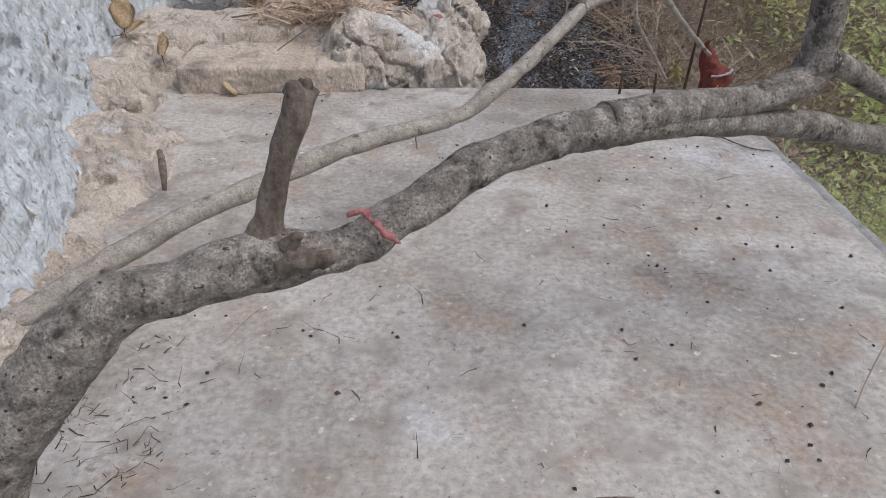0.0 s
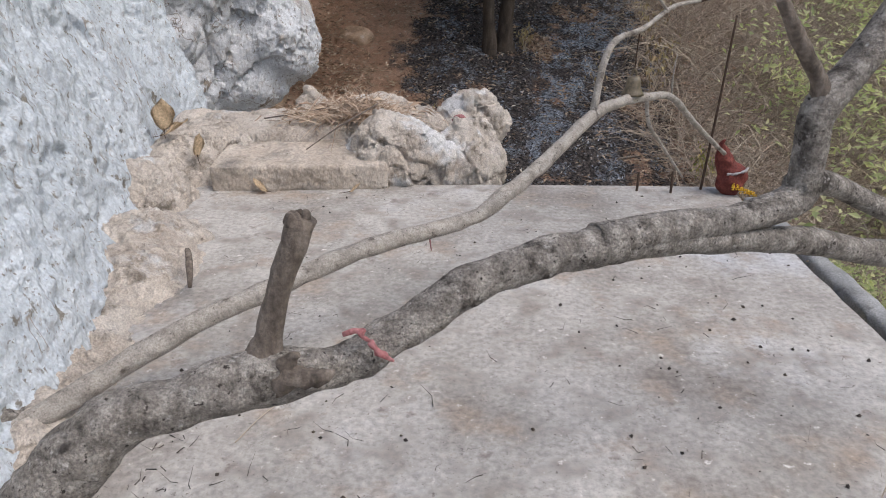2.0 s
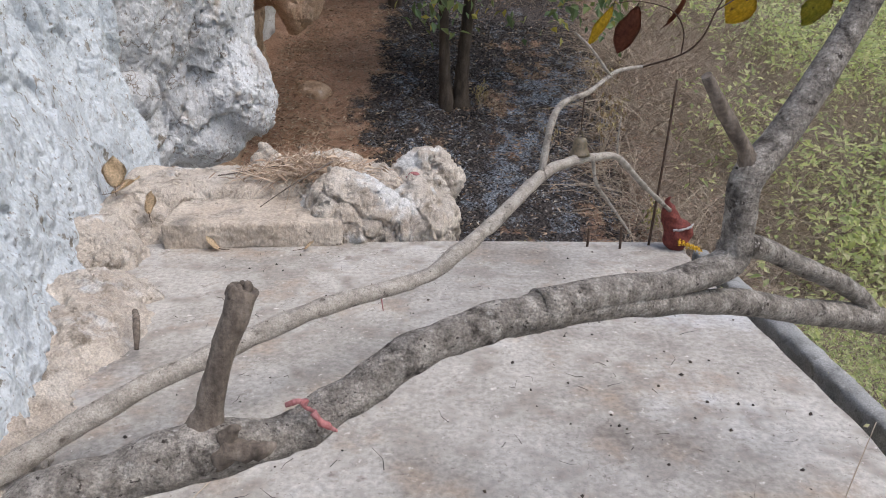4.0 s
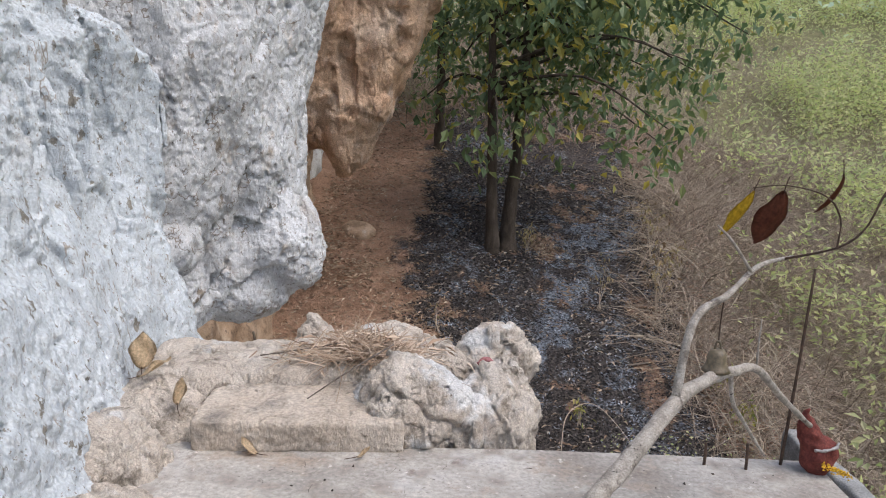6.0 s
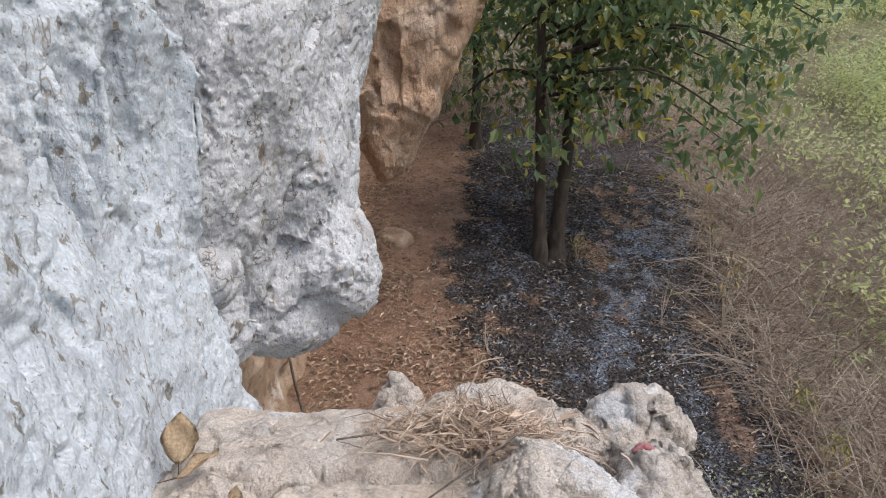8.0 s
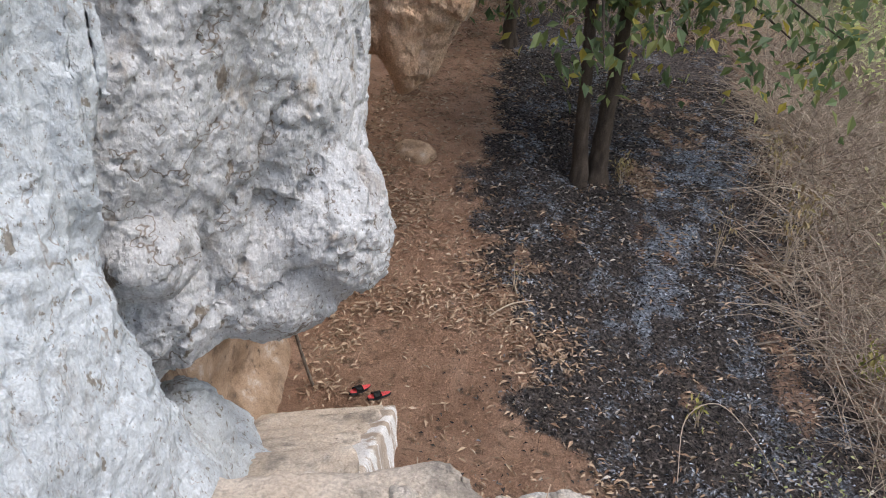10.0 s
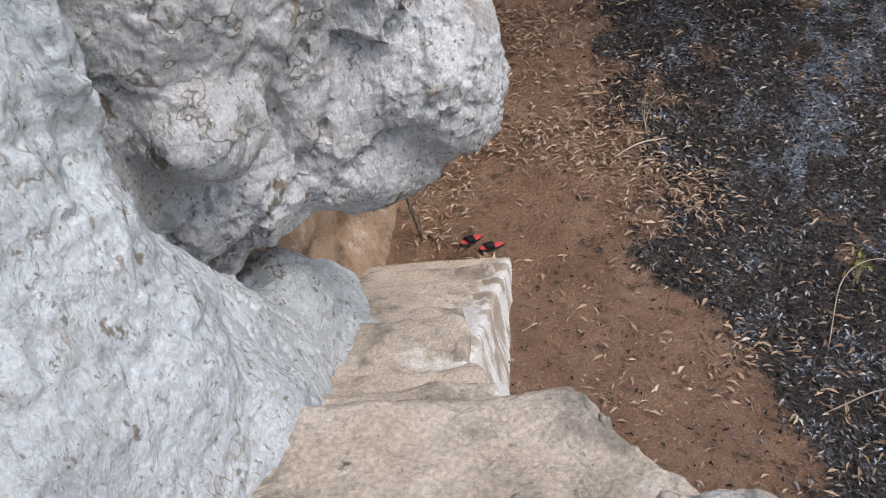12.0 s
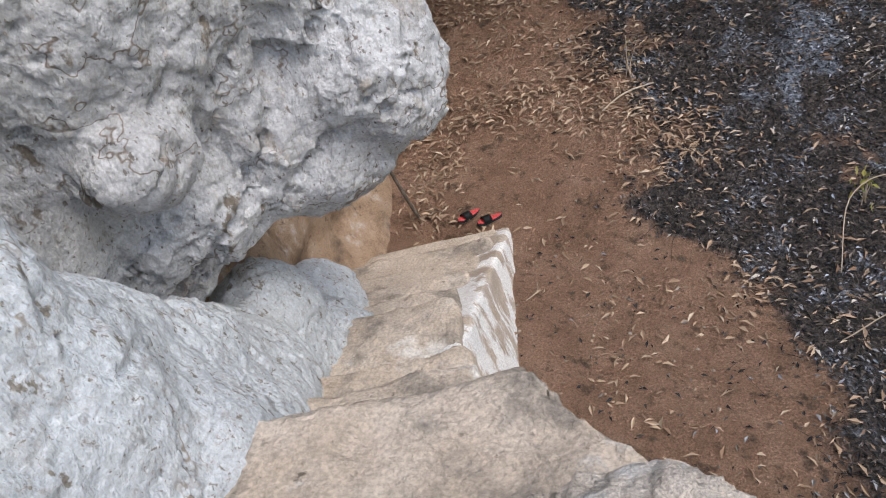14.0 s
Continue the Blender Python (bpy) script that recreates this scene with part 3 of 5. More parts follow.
def hanging_rock(p):
    p = p - np.array((-0.08, 0.12, -0.03))
    x, y, z = p.T
    d = egg(p, (-2.95, 6.3, 1.9), (1.22, 1.4, 2.2), -14, 0, 6)
    d = smin(d, egg(p, (-2.02, 6.75, 0.95), (0.42, 0.55, 0.75), 10, 0, 8), 0.25)
    d = smin(d, egg(p, (-1.90, 6.75, 0.34), (0.42, 0.50, 0.46), 20, 0, 25), 0.16)
    d = smin(d, egg(p, (-1.76, 6.78, 0.16), (0.36, 0.34, 0.34), 10), 0.06)
    d = smin(d, egg(p, (-2.12, 6.46, 0.02), (0.22, 0.28, 0.45), 0, 0, 20), 0.10)
    d = smin(d, egg(p, (-2.02, 6.60, -0.12), (0.30, 0.34, 0.28), 0), 0.12)
    d = smin(d, egg(p, (-2.46, 6.14, -0.06), (0.32, 0.38, 0.36), 15), 0.14)
    d = smin(d, egg(p, (-2.90, 5.58, 0.28), (0.42, 0.48, 0.66), 0), 0.22)
    d = smin(d, egg(p, (-2.50, 5.92, 0.88), (0.40, 0.50, 0.55), 0), 0.3)
    d = smin(d, egg(p, (-2.70, 5.97, -0.12), (0.26, 0.38, 0.46), 0), 0.12)
    d = smin(d, egg(p, (-2.05, 6.9, 2.3), (0.65, 0.6, 1.5), 0, 0, 12), 0.3)
    d = smin(d, egg(p, (-2.86, 5.98, -0.30), (0.28, 0.36, 0.42), 0), 0.10)
    d = smin(d, egg(p, (-2.27, 6.28, 0.10), (0.22, 0.28, 0.42), 0, 0, 12), 0.12)
    d = smin(d, egg(p, (-2.26, 5.62, 0.41), (0.20, 0.25, 0.23), 0, 12, 0), 0.025)
    d = -smin(-d, egg(p, (-2.46, 6.42, -0.62), (0.18, 0.36, 0.36), 0), 0.05)
    for turn, k, width, depth, seed in ((0.45, 6.25, 0.04, 0.085, 3), (0.62, 6.62, 0.032, 0.065, 6), (0.35, 5.98, 0.03, 0.06, 9)):
        crack = np.abs((y - k) * 0.75 - (z - 0.45) * turn - 0.10 * vnoise(p, 3.2, seed)) + 0.25 * smooth(1.0, 1.5, z)
        d = d + depth * smooth(width, 0.0, crack)
    seam = np.abs(y - 5.35 + 0.28 * (z - 1.5) + 0.07 * vnoise(p, 3, 4)) + 0.4 * smooth(1.35, 1.05, z)
    d = d + 0.24 * smooth(0.09, 0.0, seam)
    return d + rocky(p, 0.022, 0.008, 60, 0.03)


def ochre_overhang(p):
    d = egg(p, (-2.75, 11.2, 3.0), (1.35, 1.3, 2.3), 0, 0, 8)
    d = smin(d, egg(p, (-2.1, 10.9, 1.35), (0.38, 0.5, 0.95), 0, 0, 10), 0.3)
    d = smin(d, egg(p, (-1.70, 11.0, 2.2), (0.45, 0.6, 1.1), 0, 0, 14), 0.3)
    d = smin(d, egg(p, (-1.35, 11.1, 3.0), (0.5, 0.6, 0.7)), 0.3)
    q = p * np.array((1.0, 1.0, 0.2))
    return d + rocky(p, 0.07, 0.015, 80, 0.04) + 0.05 * np.abs(vnoise(q, 3.0, 88))


def back_wall(p):
    x, y, z = p.T
    d = x + 3.36 + 0.12 * (y - 8.5) * smooth(8, 7, y) - 0.25 * smooth(-1.9, -2.8, z) - 0.22 * np.clip(z - 0.5, 0, 4) + 0.25 * np.clip(y - 13, 0, 9)
    d = np.maximum(d, y - 17.5)
    return d + rocky(p, 0.12, 0.03, 100)


def rock(name, field, lo, hi, res, material, label, category, kind="structure", relief=0.014, seed=400, plates=0.0, plate_freq=2.6, rough=0.0):
    v, f = refine(*sculpt(field, lo, hi, res), crust(relief, seed, 11.0, plates, plate_freq))
    if rough:
        a, b = np.array(lo) + res * 1.6, np.array(hi) - res * 1.6
        hidden = (v < a) | (v > b)
        f = f[~hidden[f].all(axis=1).any(axis=1)]
        v, f = refine(v, f, scabs(rough, seed + 60))
    me = raw_mesh(name, v, f)
    ob = part(name, me, material)
    return tagged(ob, label, category, kind=kind)


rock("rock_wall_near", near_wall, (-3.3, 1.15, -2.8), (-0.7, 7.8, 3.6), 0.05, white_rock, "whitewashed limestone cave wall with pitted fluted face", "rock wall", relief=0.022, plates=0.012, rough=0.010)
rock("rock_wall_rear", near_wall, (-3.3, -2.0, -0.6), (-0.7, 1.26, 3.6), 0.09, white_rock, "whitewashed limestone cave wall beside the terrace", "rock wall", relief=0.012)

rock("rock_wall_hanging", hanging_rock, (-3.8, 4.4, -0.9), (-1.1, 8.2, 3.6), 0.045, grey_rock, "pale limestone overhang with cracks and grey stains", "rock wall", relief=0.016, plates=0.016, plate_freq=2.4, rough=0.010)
rock("rock_wall_ochre", ochre_overhang, (-4.2, 9.4, 0.0), (-0.8, 12.8, 4.6), 0.06, orange_rock, "ochre limestone overhang streaked with rust brown", "rock wall", relief=0.012, plates=0.03, plate_freq=1.6)


def cliff_mass(p):
    x, y, z = p.T
    d = x + 3.20 + 0.65 * smooth(5.0, 6.5, y) - 0.10 * np.clip(z, 0, 5) + 0.9 * smooth(14, 20, y) * (y - 14) * 0.3 + 0.5 * smooth(4.8, 6.2, z) * (z - 4.8)
    return d + 0.35 * fbm(p, 0.6, 3, 120)


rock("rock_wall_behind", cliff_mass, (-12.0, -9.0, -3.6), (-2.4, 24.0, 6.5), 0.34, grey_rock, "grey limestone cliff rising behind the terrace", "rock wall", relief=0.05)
rock("earth_bank", back_wall, (-4.4, 5.0, -3.2), (-2.0, 18.0, 3.6), 0.12, earth_bank, "bare ochre earth bank under the rock", "earth bank")


# ---- platform, steps ----
def box_bm(lo, hi, bevel=0.01, seg=2):
    bm = bmesh.new()
    bmesh.ops.create_cube(bm, size=1.0)
    lo, hi = Vector(lo), Vector(hi)
    for v in bm.verts:
        v.co = Vector([lo[k] + (v.co[k] + 0.5) * (hi[k] - lo[k]) for k in range(3)])
    if bevel:
        bmesh.ops.bevel(bm, geom=bm.edges[:], offset=bevel, segments=seg, affect="EDGES")
    return bm


def sculpted(name, field, lo, hi, res, material, parent=None, label="", relief=0.006, freq=18.0, plates=0.0, plate_freq=7.0):
    v, f = refine(*sculpt(field, lo, hi, res), crust(relief, 500 + len(name), freq, plates, plate_freq))
    return part(name, raw_mesh(name, v, f), material, parent, label)


def make_platform():
    bm = bmesh.new()
    outline = [(-2.2, -3.0), (1.66, -3.0), (1.62, 2.0), (1.50, 3.1), (1.46, 3.70), (0.3, 3.66), (-1.6, 3.52)]
    top, low = [], []
    for k in range(len(outline)):
        a, b = outline[k], outline[(k + 1) % len(outline)]
        n = max(1, int(math.dist(a, b) / 0.06))
        for i in range(n):
            x, y = a[0] + (b[0] - a[0]) * i / n, a[1] + (b[1] - a[1]) * i / n
            w = 0.006 * noise.noise((x * 9, y * 9, 0))
            top.append(bm.verts.new((x + w, y + w, 0)))
            low.append(bm.verts.new((x + w, y + w, -3.4)))
    face = bm.faces.new(top)
    bm.faces.new(low[::-1])
    for k in range(len(top)):
        j = (k + 1) % len(top)
        bm.faces.new((top[j], top[k], low[k], low[j]))
    bmesh.ops.recalc_face_normals(bm, faces=bm.faces[:])
    bmesh.ops.bevel(bm, geom=[e for e in face.edges], offset=0.012, segments=2, affect="EDGES")
    ob = part("platform", bm, concrete)
    return tagged(ob, "worn concrete terrace platform speckled with droppings", "terrace", kind="structure")


make_platform()

E1 = 20.0
EU, EV = (math.cos(radians(E1)), math.sin(radians(E1))), (-math.sin(radians(E1)), math.cos(radians(E1)))


def uv(u, v):
    return (u * EU[0] + v * EV[0], u * EU[1] + v * EV[1])


def make_stairs():
    stairs = holder("stone_stairs", (*uv(0.4, 7.0), -2.6), "weathered concrete stairs down to the earth path, whitewash on the side", "stairs")
    rows = [(4.40, 5.40, -0.20, -0.75, 1.60), (5.2, 5.64, -0.47, -0.6, 0.88), (5.4, 6.12, -0.86, -0.6, 0.80), (5.9, 6.48, -1.12, -0.5, 0.77),
            (6.2, 7.26, -1.42, -0.4, 0.74), (7.0, 7.68, -1.68, -0.4, 0.78), (7.5, 8.14, -1.92, -0.4, 0.88), (7.9, 8.58, -2.12, -0.4, 1.02),
            (8.4, 9.00, -2.30, -0.35, 1.14), (8.8, 9.36, -2.48, -0.35, 1.24)]
    for k, (v0, v1, top, u0, u1) in enumerate(rows):
        def field(p, v0=v0, v1=v1, top=top, u0=u0, u1=u1, k=k):
            c = (*uv((u0 + u1) / 2, (v0 + v1) / 2), top - 0.6)
            d = block(p, c, ((u1 - u0) / 2, (v1 - v0) / 2, 0.6), E1, soft=0.035)
            if k == 0:
                d = np.maximum(d, (p[:, 0] + 0.95) * 0.68 + (p[:, 1] - 5.39) * 0.73 + 0.05 * vnoise(p, 2.5, 77))
            return d + 0.022 * fbm(p, 3.0, 2, 200 + k) + 0.008 * fbm(p, 11, 2, 220 + k)
        cx, cy = uv((u0 + u1) / 2, (v0 + v1) / 2)
        w = (u1 - u0) / 2 + 0.2
        h = (v1 - v0) / 2 + 0.35
        sculpted("step", field, (cx - w, cy - h, max(top - 1.3, -3.0)), (cx + w, cy + h, top + 0.1), 0.042, step_concrete, stairs)

    def flank(p):
        d = block(p, (*uv(0.93, 7.90), -2.42), (0.17, 1.55, 0.46), E1 - 9, -23, -12, 0.04)
        return d + 0.014 * fbm(p, 3.5, 3, 260)
    cx, cy = uv(1.03, 7.95)
    sculpted("side_wall", flank, (cx - 1.0, cy - 1.8, -3.3), (cx + 1.0, cy + 1.8, -1.0), 0.035, flank_paint, stairs, "side wall streaked with whitewash", 0.01)
    return stairs


flank_paint = surface("streaked_whitewash", [(0.40, 0.33, 0.27), (0.52, 0.46, 0.40)], 4, 0.92,
                      [((0.78, 0.78, 0.78), 4.5, 0.47, 0.53, (1, 1, 0.35))], [(60, 0.5, 0.012)])
make_stairs()


def make_slab():
    def field(p):
        return block(p, (-0.80, 3.80, 0.06), (0.46, 0.30, 0.075), 6.0, soft=0.018) + 0.005 * fbm(p, 8, 2, 300)
    ob = sculpted("step_slab", field, (-1.5, 3.3, -0.05), (-0.1, 4.3, 0.2), 0.015, step_concrete)
    return tagged(ob, "low cast concrete step on the platform edge", "step")


def make_ledge():
    ledge = holder("rock_ledge", (-1.08, 4.14, -0.3), "trodden tan stone ledge at the head of the stairs", "ledge")

    def tread(p):
        return block(p, (-1.08, 4.14, -0.06), (0.62, 0.24, 0.27), 10.0, soft=0.04) + 0.012 * fbm(p, 4, 3, 310)
    sculpted("tread", tread, (-1.95, 3.6, -0.5), (-0.2, 4.7, 0.45), 0.02, tan_rock, ledge, relief=0.006, freq=14.0, plates=0.008, plate_freq=5.0)
    for centre, size in (((-1.35, 3.92, 0.08), (0.25, 0.17, 0.16)), ((-1.50, 3.80, -0.12), (0.36, 0.34, 0.31)), ((-0.98, 3.98, 0.08), (0.27, 0.11, 0.15))):
        def stone(p, centre=centre, size=size):
            return egg(p, centre, size) + 0.022 * fbm(p, 4, 3, 310)
        lo, hi = [c - r - 0.06 for c, r in zip(centre, size)], [c + r + 0.06 for c, r in zip(centre, size)]
        sculpted("edge_stone", stone, lo, hi, 0.02, tan_rock, ledge, relief=0.007, freq=14.0, plates=0.012, plate_freq=5.0)
    return ledge


make_slab()
make_ledge()


def boulder(name, field, lo, hi, label, material=None, res=0.018):
    ob = sculpted(name, field, lo, hi, res, material or tan_rock, relief=0.006, freq=13.0, plates=0.018, plate_freq=5.0)
    return tagged(ob, label, "boulder", "boulders beside the step")


def boulder_front(p):
    d = egg(p, (-0.36, 3.86, 0.10), (0.26, 0.26, 0.23), -25)
    d = smin(d, egg(p, (-0.22, 3.80, 0.08), (0.14, 0.18, 0.20), 10), 0.06)
    return d + 0.045 * fbm(p, 4.5, 3, 320) + 0.05 * smooth(0.05, 0.0, np.abs(vnoise(p, 3.0, 322))) 


def boulder_tall(p):
    d = egg(p, (0.08, 4.05, -0.17), (0.20, 0.42, 0.41), 4)
    d = smin(d, egg(p, (0.10, 4.56, 0.05), (0.20, 0.18, 0.20)), 0.08)
    d = smin(d, egg(p, (0.0, 4.2, -1.3), (0.42, 0.55, 1.1)), 0.2)
    return d + 0.045 * fbm(p, 4.5, 3, 330) + 0.05 * smooth(0.05, 0.0, np.abs(vnoise(p, 3.0, 332))) 


def boulder_wedge(p):
    d = egg(p, (-0.045, 3.74, 0.04), (0.07, 0.11, 0.15), 15, 0, 12)
    return d + 0.02 * fbm(p, 8, 2, 340)


def boulder_back(p):
    d = egg(p, (-0.58, 4.62, 0.03), (0.32, 0.16, 0.21), 5)
    d = smin(d, egg(p, (-0.95, 4.50, 0.14), (0.13, 0.12, 0.17)), 0.08)
    d = smin(d, egg(p, (-0.22, 4.46, 0.0), (0.26, 0.18, 0.19)), 0.1)
    d = smin(d, egg(p, (-0.4, 4.4, -0.5), (0.5, 0.4, 0.5)), 0.1)
    return d + 0.03 * fbm(p, 5, 3, 350) 


def boulder_left(p):
    d = egg(p, (-1.50, 3.30, -0.01), (0.25, 0.25, 0.22), 10)
    return d + 0.02 * fbm(p, 5, 3, 360)


def rock_foot(p):
    d = egg(p, (-1.26, 2.62, -0.14), (0.36, 0.62, 0.27), 14)
    d = smin(d, egg(p, (-1.12, 1.75, -0.06), (0.26, 0.42, 0.16), 8), 0.15)
    return d + 0.02 * fbm(p, 5, 3, 370)


boulder("boulder", boulder_front, (-0.8, 3.4, -0.25), (0.1, 4.3, 0.5), "rounded tan limestone boulder with a white scuffed top")
boulder("boulder", boulder_tall, (-0.5, 3.5, -2.2), (0.75, 4.9, 0.5), "tall pale tan boulder at the platform edge", res=0.028)
boulder("boulder", boulder_wedge, (-0.2, 3.55, -0.2), (0.12, 3.95, 0.3), "small wedge stone jammed between boulders", res=0.012)
boulder("boulder", boulder_back, (-1.3, 4.0, -1.1), (0.3, 5.1, 0.5), "low tan rock ridge behind the dry grass", res=0.022)
boulder("boulder", boulder_left, (-1.85, 2.95, -0.2), (-1.15, 3.75, 0.35), "rounded tan rock at the foot of the wall")
boulder("boulder", rock_foot, (-1.8, 1.1, -0.3), (-0.7, 3.4, 0.35), "smooth tan rock foot rising into the wall", res=0.02)


def make_retaining_wall():
    def field(p):
        return block(p, (2.86, 4.85, -1.97), (0.085, 1.95, 0.75), 6.5, soft=0.03) + 0.015 * fbm(p, 5, 2, 390)
    ob = sculpted("retaining_wall", field, (2.4, 2.8, -2.8), (3.3, 7.1, -1.1), 0.05, masonry)
    return tagged(ob, "low grey cement retaining wall among the weeds", "wall", kind="structure")


make_retaining_wall()


# ---- the tree over the platform ----
def make_leaning_tree():
    tree = holder("leaning_tree", (-0.62, 0.76, 0.0), "grey-barked leaning tree limb with broken stubs across the platform", "tree")
    part("trunk", tube([(-0.70, 0.70, -0.05, 0.085), (-0.58, 0.78, 0.22, 0.070), (-0.47, 0.835, 0.41, 0.062), (-0.355, 0.89, 0.56, 0.056), (-0.275, 0.93, 0.615, 0.047),
                        (-0.20, 0.965, 0.622, 0.042), (-0.08, 1.02, 0.640, 0.050), (0.03, 1.075, 0.626, 0.038), (0.13, 1.126, 0.670, 0.0375), (0.24, 1.18, 0.730, 0.037),
                        (0.376, 1.245, 0.758, 0.036), (0.515, 1.311, 0.764, 0.040)], 26, 9, 0.16, 24), bark, tree)
    part("limb", tube([(0.47, 1.29, 0.775, 0.036), (0.645, 1.377, 0.772, 0.032), (0.77, 1.436, 0.768, 0.031), (0.89, 1.495, 0.792, 0.037), (0.90, 1.50, 0.88, 0.034),
                       (0.90, 1.50, 0.965, 0.033), (0.985, 1.54, 1.075, 0.031), (1.09, 1.593, 1.245, 0.030), (1.18, 1.637, 1.43, 0.028), (1.30, 1.70, 1.65, 0.024)], 20, 6, 0.09), bark, tree)
    part("limb", tube([(0.47, 1.29, 0.760, 0.032), (0.652, 1.38, 0.742, 0.030), (0.80, 1.45, 0.716, 0.029), (0.937, 1.518, 0.684, 0.029), (1.11, 1.60, 0.625, 0.030),
                       (1.36, 1.725, 0.545, 0.034), (1.7, 1.9, 0.40, 0.034)], 18, 6, 0.09), bark, tree)
    part("limb", tube([(0.88, 1.49, 0.815, 0.034), (0.96, 1.53, 0.81, 0.026), (1.11, 1.602, 0.732, 0.023), (1.266, 1.678, 0.645, 0.022), (1.36, 1.72, 0.56, 0.022)], 14, 6, 0.10), bark, tree)
    part("broken_stub", tube([(-0.085, 1.025, 0.66, 0.036), (-0.072, 1.032, 0.71, 0.023), (-0.045, 1.047, 0.80, 0.020), (-0.005, 1.066, 0.905, 0.023)], 16, 7, 0.11, 45),
         dead_wood, tree, "dark broken branch stub")
    for dx, dy, h in ((-0.014, 0.0, 0.006), (-0.006, -0.012, 0.010), (0.006, -0.010, 0.005), (0.014, 0.002, 0.012), (0.002, 0.012, 0.008), (0.0, 0.0, 0.007)):
        part("splinter", tube([(-0.015 + dx, 1.062 + dy, 0.895, 0.009), (-0.013 + dx, 1.063 + dy, 0.905 + h * 0.5, 0.007), (-0.011 + dx, 1.064 + dy, 0.905 + h, 0.003)], 5, 3, 0.3, 60), dead_wood, tree)
    part("knot", tube([(-0.05, 1.00, 0.655, 0.024), (-0.015, 0.985, 0.662, 0.018), (0.022, 0.985, 0.668, 0.012), (0.045, 0.99, 0.674, 0.004)], 12, 5, 0.5, 55), dead_wood, tree, "dark split knot")
    part("knot", tube([(-0.045, 1.0, 0.665, 0.014), (-0.025, 0.995, 0.690, 0.010), (-0.012, 0.995, 0.700, 0.004)], 10, 4, 0.5, 60), dead_wood, tree)
    part("broken_stub", tube([(0.905, 1.50, 0.985, 0.022), (0.885, 1.493, 1.03, 0.016), (0.825, 1.464, 1.106, 0.015), (0.772, 1.438, 1.182, 0.011)], 10, 5, 0.15, 40), dead_wood, tree)
    tie = [(0.075 + 0.012 * k / 6 + 0.022 * math.cos(2.2 * k) * 0.3, 1.095 - 0.041 * math.cos(0.62 * k - 0.6), 0.668 + 0.041 * math.sin(1.9 - 0.62 * k), 0.0035) for k in range(8)]
    part("cloth_tie", tube(tie, 7, 4, 0.5, 70), pink_cloth, tree, "faded red cloth tied on the bark")
    part("cloth_tie", tube([(0.078, 1.062, 0.700, 0.006), (0.062, 1.058, 0.706, 0.006), (0.045, 1.058, 0.700, 0.003)], 7, 4, 0.6, 90), pink_cloth, tree)
    part("cloth_tie", tube([(0.090, 1.055, 0.690, 0.006), (0.108, 1.053, 0.668, 0.006), (0.126, 1.060, 0.650, 0.003)], 7, 4, 0.6, 90), pink_cloth, tree)
    return tree


pink_cloth = surface("faded_red_cloth", [(0.30, 0.10, 0.10), (0.46, 0.22, 0.22)], 60, 0.9, (), [(300, 0.5, 0.003)])
make_leaning_tree()


def make_second_branch():
    b = holder("long_branch", (-1.05, 1.50, 0.02), "long pale branch rising from the wall foot over the platform", "branch")
    part("limb", tube([(-1.10, 1.46, 0.03, 0.046), (-0.98, 1.55, 0.060, 0.039), (-0.86, 1.635, 0.115, 0.035), (-0.62, 1.805, 0.222, 0.033), (-0.40, 1.96, 0.275, 0.031),
                       (-0.17, 2.127, 0.330, 0.031), (0.055, 2.29, 0.337, 0.028), (0.21, 2.40, 0.352, 0.027), (0.30, 2.465, 0.405, 0.031), (0.41, 2.58, 0.46, 0.027),
                       (0.52, 2.704, 0.53, 0.025), (0.64, 2.84, 0.605, 0.024), (0.765, 2.983, 0.618, 0.021), (0.88, 3.10, 0.605, 0.018), (1.0, 3.22, 0.575, 0.015), (1.17, 3.39, 0.40, 0.013),
                       (1.36, 3.56, 0.22, 0.010)], 14, 6, 0.16, 22), pale_bark, b)
    part("twig", tube([(0.63, 2.833, 0.60, 0.015), (0.632, 2.833, 0.66, 0.014), (0.68, 2.888, 0.85, 0.013), (0.82, 3.04, 0.89, 0.010), (0.96, 3.2, 0.953, 0.009), (1.15, 3.40, 0.955, 0.005)],
                      8, 5, 0.15, 20), pale_bark, b)
    part("twig", tube([(0.87, 3.09, 0.60, 0.008), (0.90, 3.13, 0.48, 0.008), (0.98, 3.24, 0.365, 0.007), (1.15, 3.45, 0.13, 0.005)], 7, 5, 0.15, 20), pale_bark, b)
    part("twig", tube([(0.93, 3.16, 0.935, 0.006), (0.82, 3.04, 1.06, 0.005), (0.74, 2.95, 1.13, 0.003)], 6, 4), pale_bark, b)
    part("twig", tube([(1.0, 3.22, 0.575, 0.005), (0.99, 3.2, 0.66, 0.004), (1.0, 3.22, 0.76, 0.002)], 6, 4), pale_bark, b)
    part("thread", tube([(0.045, 2.275, 0.362, 0.004), (0.05, 2.268, 0.315, 0.003), (0.055, 2.268, 0.270, 0.0015)], 6, 3), pink_cloth, b, "dangling thread")
    return b


make_second_branch()


